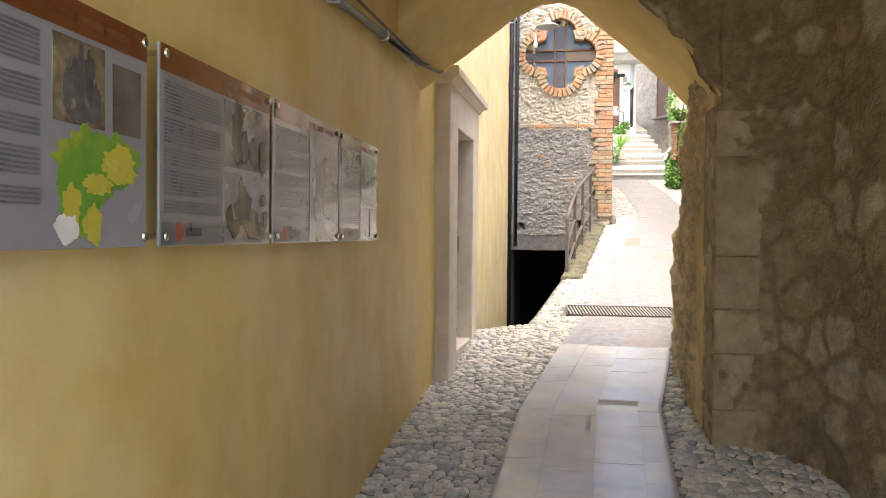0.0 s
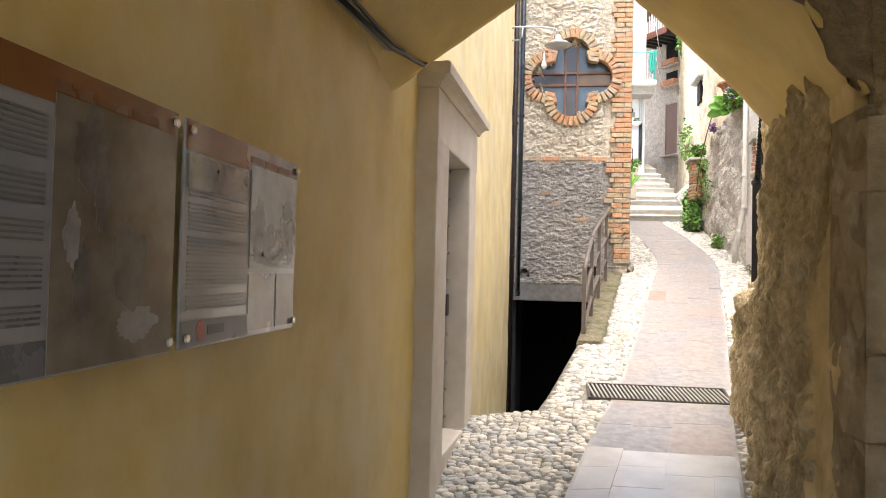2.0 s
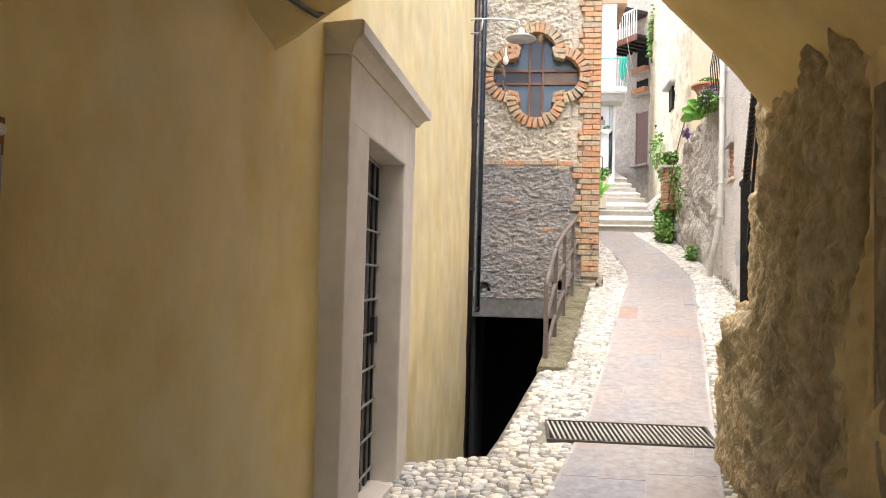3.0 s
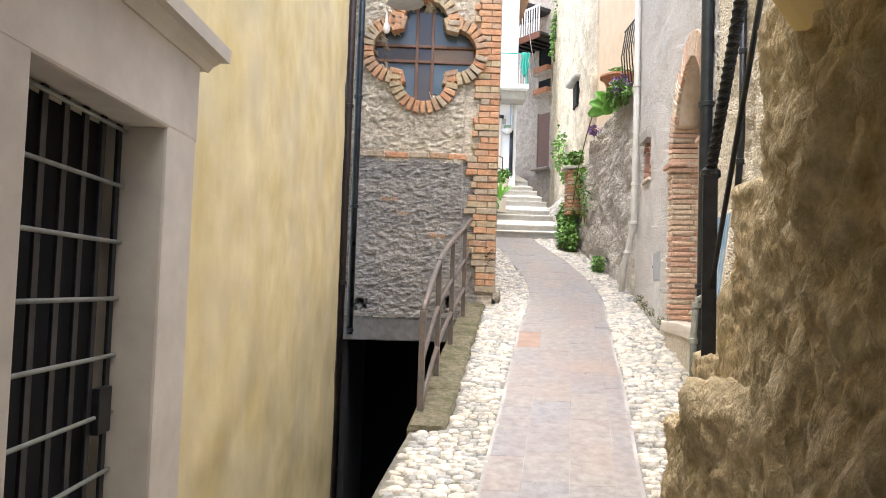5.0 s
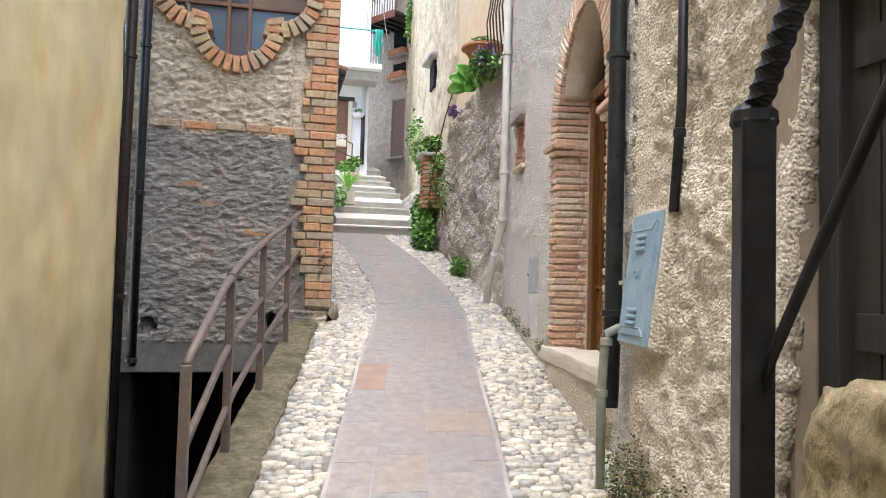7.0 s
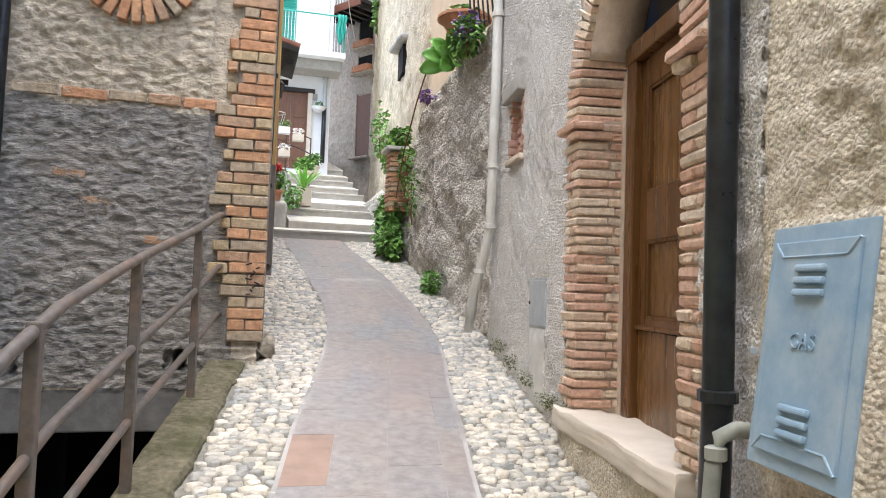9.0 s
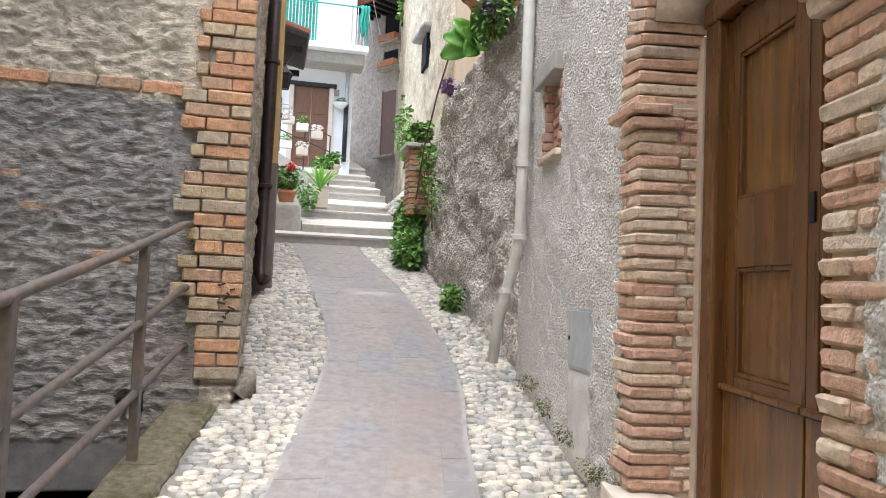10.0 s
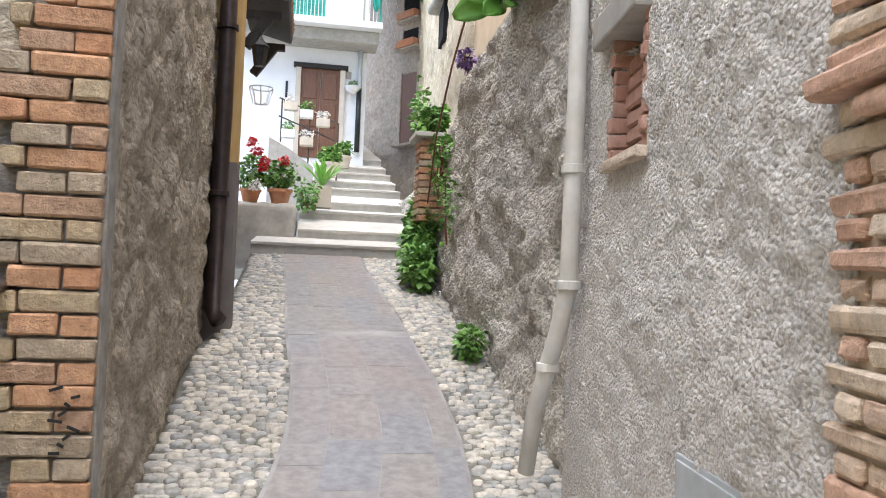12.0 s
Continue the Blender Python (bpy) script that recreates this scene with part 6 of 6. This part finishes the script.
for (xa, za), (xb, zb) in (((1.15, 5.95), (2.22, 5.55)), ((1.15, 5.62), (2.22, 5.22))):
    part("rail", tube(bmesh.new(), [(xa, 24.45, za), (xb, 24.45, zb)], 0.014, 6), iron, rl)
for x, z0, z1 in ((1.2, 5.15, 5.95), (1.70, 4.8, 5.76), (2.22, 4.3, 5.56)):
    part("post", tube(bmesh.new(), [(x, 24.45, z0), (x, 24.45, z1)], 0.016, 6), iron, rl)
for k, (x, z) in enumerate(((1.36, 5.72), (1.64, 5.60), (1.94, 5.46), (1.33, 5.22), (1.66, 5.10))):
    b = thing("flower_box", (x, 24.38, z), "small white flower box hung on the landing rail", "planter", "boxes on the landing rail")
    part("box", boxes(((x, 24.38, z + 0.07), (0.24, 0.16, 0.15), 0, 0.012)), paint_white if k % 2 else stone_frame, b)
    bush("flowering plant in a hanging box", [((x, 24.38, z + 0.22), (0.13, 0.09, 0.08), 90)], 0.05, leafy if k % 2 else petal_white, "potted_plant", 60 + k, False)
pot("cream pot with a leafy plant by the steps", (2.10, 24.3, 4.55), 0.16, 0.26, stone_frame)
bush("leafy plant in a cream pot", [((2.10, 24.3, 4.95), (0.22, 0.2, 0.16), 240)], 0.09, leafy, "potted_plant", 70)
pot("cream pot with a plant under the house corner", (2.38, 25.6, 4.9), 0.16, 0.24, stone_frame)
bush("plant beside the house corner", [((2.38, 25.6, 5.28), (0.18, 0.18, 0.14), 200)], 0.09, leafy, "potted_plant", 71)

# ---- canopy and lantern on the ochre house ----
cp = thing("door_canopy", (1.25, 18.4, 5.2), "small dark timber canopy with tiles over a doorway", "canopy")
part("roof", boxes(((1.26, 18.4, 5.42), (0.46, 1.3, 0.07), 0, 0.01, 0, 14)), wood_dark, cp)
for k in range(8):
    part("tile", tube(bmesh.new(), [(1.06, 17.85 + 0.16 * k, 5.54), (1.49, 17.85 + 0.16 * k, 5.42)], 0.07, 10), wood_beam, cp)
for y in (17.9, 18.9):
    part("bracket", boxes(((1.25, y, 5.24), (0.34, 0.08, 0.07), 0, 0.01), ((1.20, y, 5.08), (0.09, 0.08, 0.36), 0, 0.01, 0, 35)), wood_dark, cp)
lt = thing("lantern", (1.24, 17.75, 4.7), "black iron wall lantern under the canopy", "lamp")
part("cage", lathe(bmesh.new(), (1.24, 17.75, 4.72), [(0.05, 0), (0.075, 0.16), (0.09, 0.18), (0.03, 0.24), (0.01, 0.28)], 6), iron_black, lt)
part("arm", tube(bmesh.new(), [(1.15, 17.75, 5.02), (1.24, 17.75, 5.06), (1.24, 17.75, 4.99)], 0.01, 6), iron_black, lt)
wbk = thing("wire_basket", (1.24, 18.0, 4.45), "white wire hanging basket below the lantern", "basket")
for k in range(8):
    a = k * math.tau / 8
    part("wire", tube(bmesh.new(), [(1.25, 18.0, 4.42), (1.25 + 0.07 * math.cos(a), 18.0 + 0.07 * math.sin(a), 4.43), (1.25 + 0.11 * math.cos(a), 18.0 + 0.11 * math.sin(a), 4.58)], 0.005, 5), paint_white, wbk)
part("ring", tube(bmesh.new(), [(1.25 + 0.11 * math.cos(k * math.tau / 16), 18.0 + 0.11 * math.sin(k * math.tau / 16), 4.58) for k in range(17)], 0.006, 5), paint_white, wbk)

# ---- rubble house niche, far windows, eaves ----
nw = thing("wall_niche", (3.55, 20.9, 6.2), "small dark window niche under a rough stone lintel", "window", kind="structure")
# solid block, black to paint the shade of the niche
part("opening", boxes(((3.52, 21.0, 6.38), (0.12, 0.62, 0.50), -4)), shade_black, nw)
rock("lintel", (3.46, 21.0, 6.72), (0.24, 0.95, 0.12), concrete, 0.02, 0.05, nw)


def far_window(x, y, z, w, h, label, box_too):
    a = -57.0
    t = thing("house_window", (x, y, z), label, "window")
    # window depth is a flat black block, its shade put into the colour
    part("opening", boxes(((x, y, z + h / 2), (w, 0.10, h), a)), shade_black if box_too else wood_brown, t)
    for s in (-1, 1):
        part("jamb", boxes(((x + s * w / 2 * math.cos(radians(a)), y + s * w / 2 * math.sin(radians(a)), z + h / 2), (0.09, 0.16, h + 0.1), a, 0.01)), far_stone, t)
    part("sill", boxes(((x - 0.1, y - 0.07, z - 0.03), (w + 0.2, 0.3, 0.06), a, 0.01)), far_stone, t)
    if box_too:
        b = thing("window_box", (x - 0.18, y - 0.12, z), "terracotta window box with a few plants", "planter", "window boxes")
        part("trough", boxes(((x - 0.18, y - 0.12, z + 0.1), (w, 0.2, 0.2), a, 0.015)), terracotta, b)


far_window(4.42, 31.3, 9.95, 0.75, 1.3, "far upper window in the grey house", True)
far_window(4.42, 31.3, 9.15, 0.75, 0.55, "far lower window in the grey house", True)
far_window(4.42, 31.3, 6.45, 0.75, 2.0, "closed brown wooden door of the grey house", False)
ev = thing("eaves", (3.2, 32.5, 12.0), "dark overhanging timber eaves of the grey house", "roof", kind="structure")
part("soffit", boxes(((3.2, 32.2, 12.2), (3.2, 1.6, 0.16), -57, 0.02)), wood_dark, ev)
fb = thing("far_balcony", (3.9, 30.9, 10.8), "dark timber balcony with pale bars high on the grey house", "balcony")
part("floor", boxes(((3.85, 31.0, 10.98), (1.9, 1.1, 0.12), -57, 0.02)), wood_dark, fb)
part("fascia", boxes(((3.42, 30.7, 10.92), (1.9, 0.06, 0.22), -57, 0.01)), wood_beam, fb)
for k in range(6):
    u = -0.8 + 0.32 * k
    part("joist", boxes(((3.85 + 0.545 * u, 31.0 - 0.839 * u, 10.86), (0.10, 1.0, 0.14), -57, 0.01)), wood_dark, fb)
for k in range(15):
    u = -0.9 + 0.128 * k
    part("baluster", boxes(((3.43 + 0.545 * u, 30.73 - 0.839 * u, 11.48), (0.03, 0.03, 0.95), -57)), paint_white, fb)
part("rail", boxes(((3.43, 30.73, 11.97), (1.9, 0.06, 0.06), -57, 0.01)), paint_white, fb)
wr = thing("washing_line", (3.2, 28.0, 9.0), "pale washing lines strung between the houses", "cable")
for z in (9.0, 9.9):
    part("line", tube(bmesh.new(), [(3.05, 26.15, z), (3.4, 28.0, z - 0.12), (3.9, 30.5, z)], 0.012, 5), paint_white, wr)
ph = M("peach_plaster", (0.66, 0.52, 0.34), (0.74, 0.60, 0.42), None, 5, 1, 0.85, 0.3, 50, 0.004)
tagged(sheet("wall_terrace_house", [(3.42, 18.6), (3.55, 16.0), (3.6, 14.0)], 4.6, 11.0, 0.2, ph, thick=0.3), "peach plastered terrace house wall", "wall", kind="structure")
tagged(part("terrace_floor", boxes(((3.42, 15.3, 4.84), (0.5, 2.2, 0.1))), concrete), "concrete terrace floor behind the garden wall", "floor", kind="structure")

# ---- paving slabs of the lane ----
def build_pavers():
    lane = tagged(part("lane", boxes(((0.2, -2, -0.04), (0.4, 0.4, 0.02))), grout), "strip of porphyry slabs with pale joints up the middle of the lane", "pavement", kind="structure")
    mats = [paver_m, M("terracotta_slab", (0.27, 0.19, 0.15), (0.36, 0.25, 0.195), None, 9, 0.9, 0.55, 0.3, 60, 0.003)]
    r = random.Random(3)
    cols = [0.0, 0.24, 0.55, 0.85, 1.0]
    for c in range(4):
        y = 2.0 + 0.1 * c
        while y < 19.7:
            l = r.uniform(0.24, 0.34) if y < 6.5 else r.uniform(0.34, 0.60)
            y2 = min(y + l, 19.72)
            if y < 8.12 and y2 > 7.76:
                if y < 7.70:
                    y2 = 7.75
                else:
                    y = 8.13
                    continue
            jo = 0.0022 if y > 7.0 else 0.0010
            sub = 3
            vs, fs = [], []
            dz = r.uniform(-0.0015, 0.0015)
            for k in range(sub + 1):
                yy = y + jo + (y2 - y - 2 * jo) * k / sub
                a, b = lane_l(yy), lane_r(yy)
                for f, s in ((cols[c], 1), (cols[c + 1], -1)):
                    x = a + (b - a) * f + s * jo
                    z = ground_z(x, yy)
                    vs += [(x, yy, z + 0.012 + dz), (x, yy, z - 0.02)]
            for k in range(sub):
                q = 4 * k
                fs += [(q, q + 2, q + 6, q + 4), (q, q + 4, q + 5, q + 1), (q + 2, q + 3, q + 7, q + 6)]
            fs += [(0, 1, 3, 2), (4 * sub, 4 * sub + 2, 4 * sub + 3, 4 * sub + 1)]
            me = bpy.data.meshes.new("slab")
            me.from_pydata(vs, [], fs)
            red = c == 0 and 11.4 < y < 11.9
            # slabs in the passage take the paler copy with floor light painted in
            link("slab", me, paver_wet_lit if y < 6.6 and not red else mats[1 if red else 0], lane)
            y = y2
    # joint bed just under the slabs
    vs, fs = [], []
    ys = np.arange(2.0, 19.75, 0.15)
    for y in ys:
        for x in (lane_l(y) - 0.02, (lane_l(y) + lane_r(y)) / 2, lane_r(y) + 0.02):
            vs.append((x, float(y), ground_z(x, float(y)) + 0.0105))
    for k in range(len(ys) - 1):
        for j in range(2):
            a = 3 * k + j
            fs.append((a, a + 1, a + 4, a + 3))
    me = bpy.data.meshes.new("joint_bed")
    me.from_pydata(vs, [], fs)
    link("joint_bed", me, grout, lane)


build_pavers()

# ---- cobbles on both sides of the lane ----
def build_cobbles():
    r = random.Random(9)
    base = tagged(part("cobbles", boxes(((-0.5, -3, -0.08), (0.4, 0.4, 0.02))), mortar), "pale river cobbles set in mortar along both edges of the lane", "pavement", kind="structure")

    def shape(n, sx, sy, h, rr):
        ring = []
        for k in range(n):
            a = k * math.tau / n
            q = rr.uniform(0.80, 1.18)
            ring.append((sx * q * math.cos(a), sy * q * math.sin(a)))
        vs = [(x, y, -0.02) for x, y in ring] + [(x * 0.96, y * 0.96, h * 0.5) for x, y in ring] + [(x * 0.72, y * 0.72, h * rr.uniform(0.82, 1.05)) for x, y in ring] + [(0, 0, h)]
        fs = []
        for lv in (0, 1):
            for k in range(n):
                fs.append((lv * n + k, lv * n + (k + 1) % n, (lv + 1) * n + (k + 1) % n, (lv + 1) * n + k))
        for k in range(n):
            fs.append((2 * n + k, 2 * n + (k + 1) % n, 3 * n))
        return vs, fs

    shapes = []
    for v in range(12):
        rr = random.Random(v)
        shapes.append(shape(6 + v % 3, 0.042 * rr.uniform(0.8, 1.2), 0.031 * rr.uniform(0.7, 1.15), 0.014 * rr.uniform(0.7, 1.25), rr))
    meshes = []
    for vs, fs in shapes:
        me = bpy.data.meshes.new("cobble")
        me.from_pydata(vs, [], fs)
        me.materials.append(cobble_m)
        me.shade_smooth()
        meshes.append(me)
    V, F = [], []
    singles = 0
    dy = 0.054
    y, row = 2.6, 0
    while y < 19.7:
        for a, b, side in ((left_x(y) + (0.25 if 9.38 < y < 13.44 else 0.03), lane_l(y) - 0.02, 0), (lane_r(y) + 0.03, right_x(y) + 0.05, 1)):
            x = a + 0.03 + (row % 2) * 0.035
            while x < b:
                if not (7.74 < y < 8.14 and 0.15 < x < 1.34):
                    px, py = x + r.uniform(-0.012, 0.012), y + r.uniform(-0.012, 0.012)
                    k = r.randrange(12)
                    g = r.uniform(-0.6, 0.6) + (math.pi if r.random() < 0.5 else 0)
                    s = r.uniform(0.7, 1.22)
                    z = ground_z(px, py) - 0.006 + r.uniform(-0.003, 0.004)
                    near = (side == 1 and 13.0 < y < 15.2) or (side == 0 and 7.2 < y < 8.0 and x > -0.4)
                    m = pose(px, py, z, 9.5 + r.uniform(-4, 4), r.uniform(-4, 4), math.degrees(g)) @ Matrix.Diagonal((s, s, s, 1))
                    if near and singles < 300:
                        ob = new("cobble", meshes[k])
                        ob.parent = base
                        ob.matrix_basis = m
                        singles += 1
                    else:
                        o = len(V)
                        vs, fs = shapes[k]
                        V += [tuple(m @ Vector(q)) for q in vs]
                        F += [tuple(o + i for i in f) for f in fs]
                x += 0.066 * r.uniform(0.8, 1.2)
        y += dy
        row += 1
    me = bpy.data.meshes.new("cobble_bed")
    me.from_pydata(V, [], F)
    me.shade_smooth()
    ob = link("cobble_bed", me, cobble_stuff, base)
    ob["kind"] = "stuff"


build_cobbles()
# ---- roofs over the houses ----
roof_tile = M("clay_roof_tile", (0.36, 0.20, 0.12), (0.52, 0.32, 0.20), (0.30, 0.24, 0.18), 12, 1.2, 0.9, 0.8, 12, 0.03)
for at, size, ry, label in (((-3.2, 6.1, 7.15), (4.7, 14.2, 0.14), -8, "clay tiled roof of the yellow house"), ((-0.5, 14.95, 6.85), (3.0, 3.0, 0.14), -6, "clay tiled roof of the rubble house"),
                            ((4.6, 11.8, 7.0), (4.0, 4.6, 0.14), 8, "clay tiled roof of the roughcast house"), ((4.4, 7.6, 5.05), (4.4, 3.8, 0.14), 6, "clay tiled roof of the tan house"),
                            ((-0.6, 18.3, 7.95), (3.4, 4.0, 0.14), -8, "clay tiled roof of the ochre house"), ((0.2, 29.2, 11.1), (6.0, 4.4, 0.14), 0, "clay tiled roof of the white house")):
    bm = boxes((at, size, 0, 0.02, 0, ry))
    tagged(part("roof", bm, roof_tile), label, "roof", kind="structure")
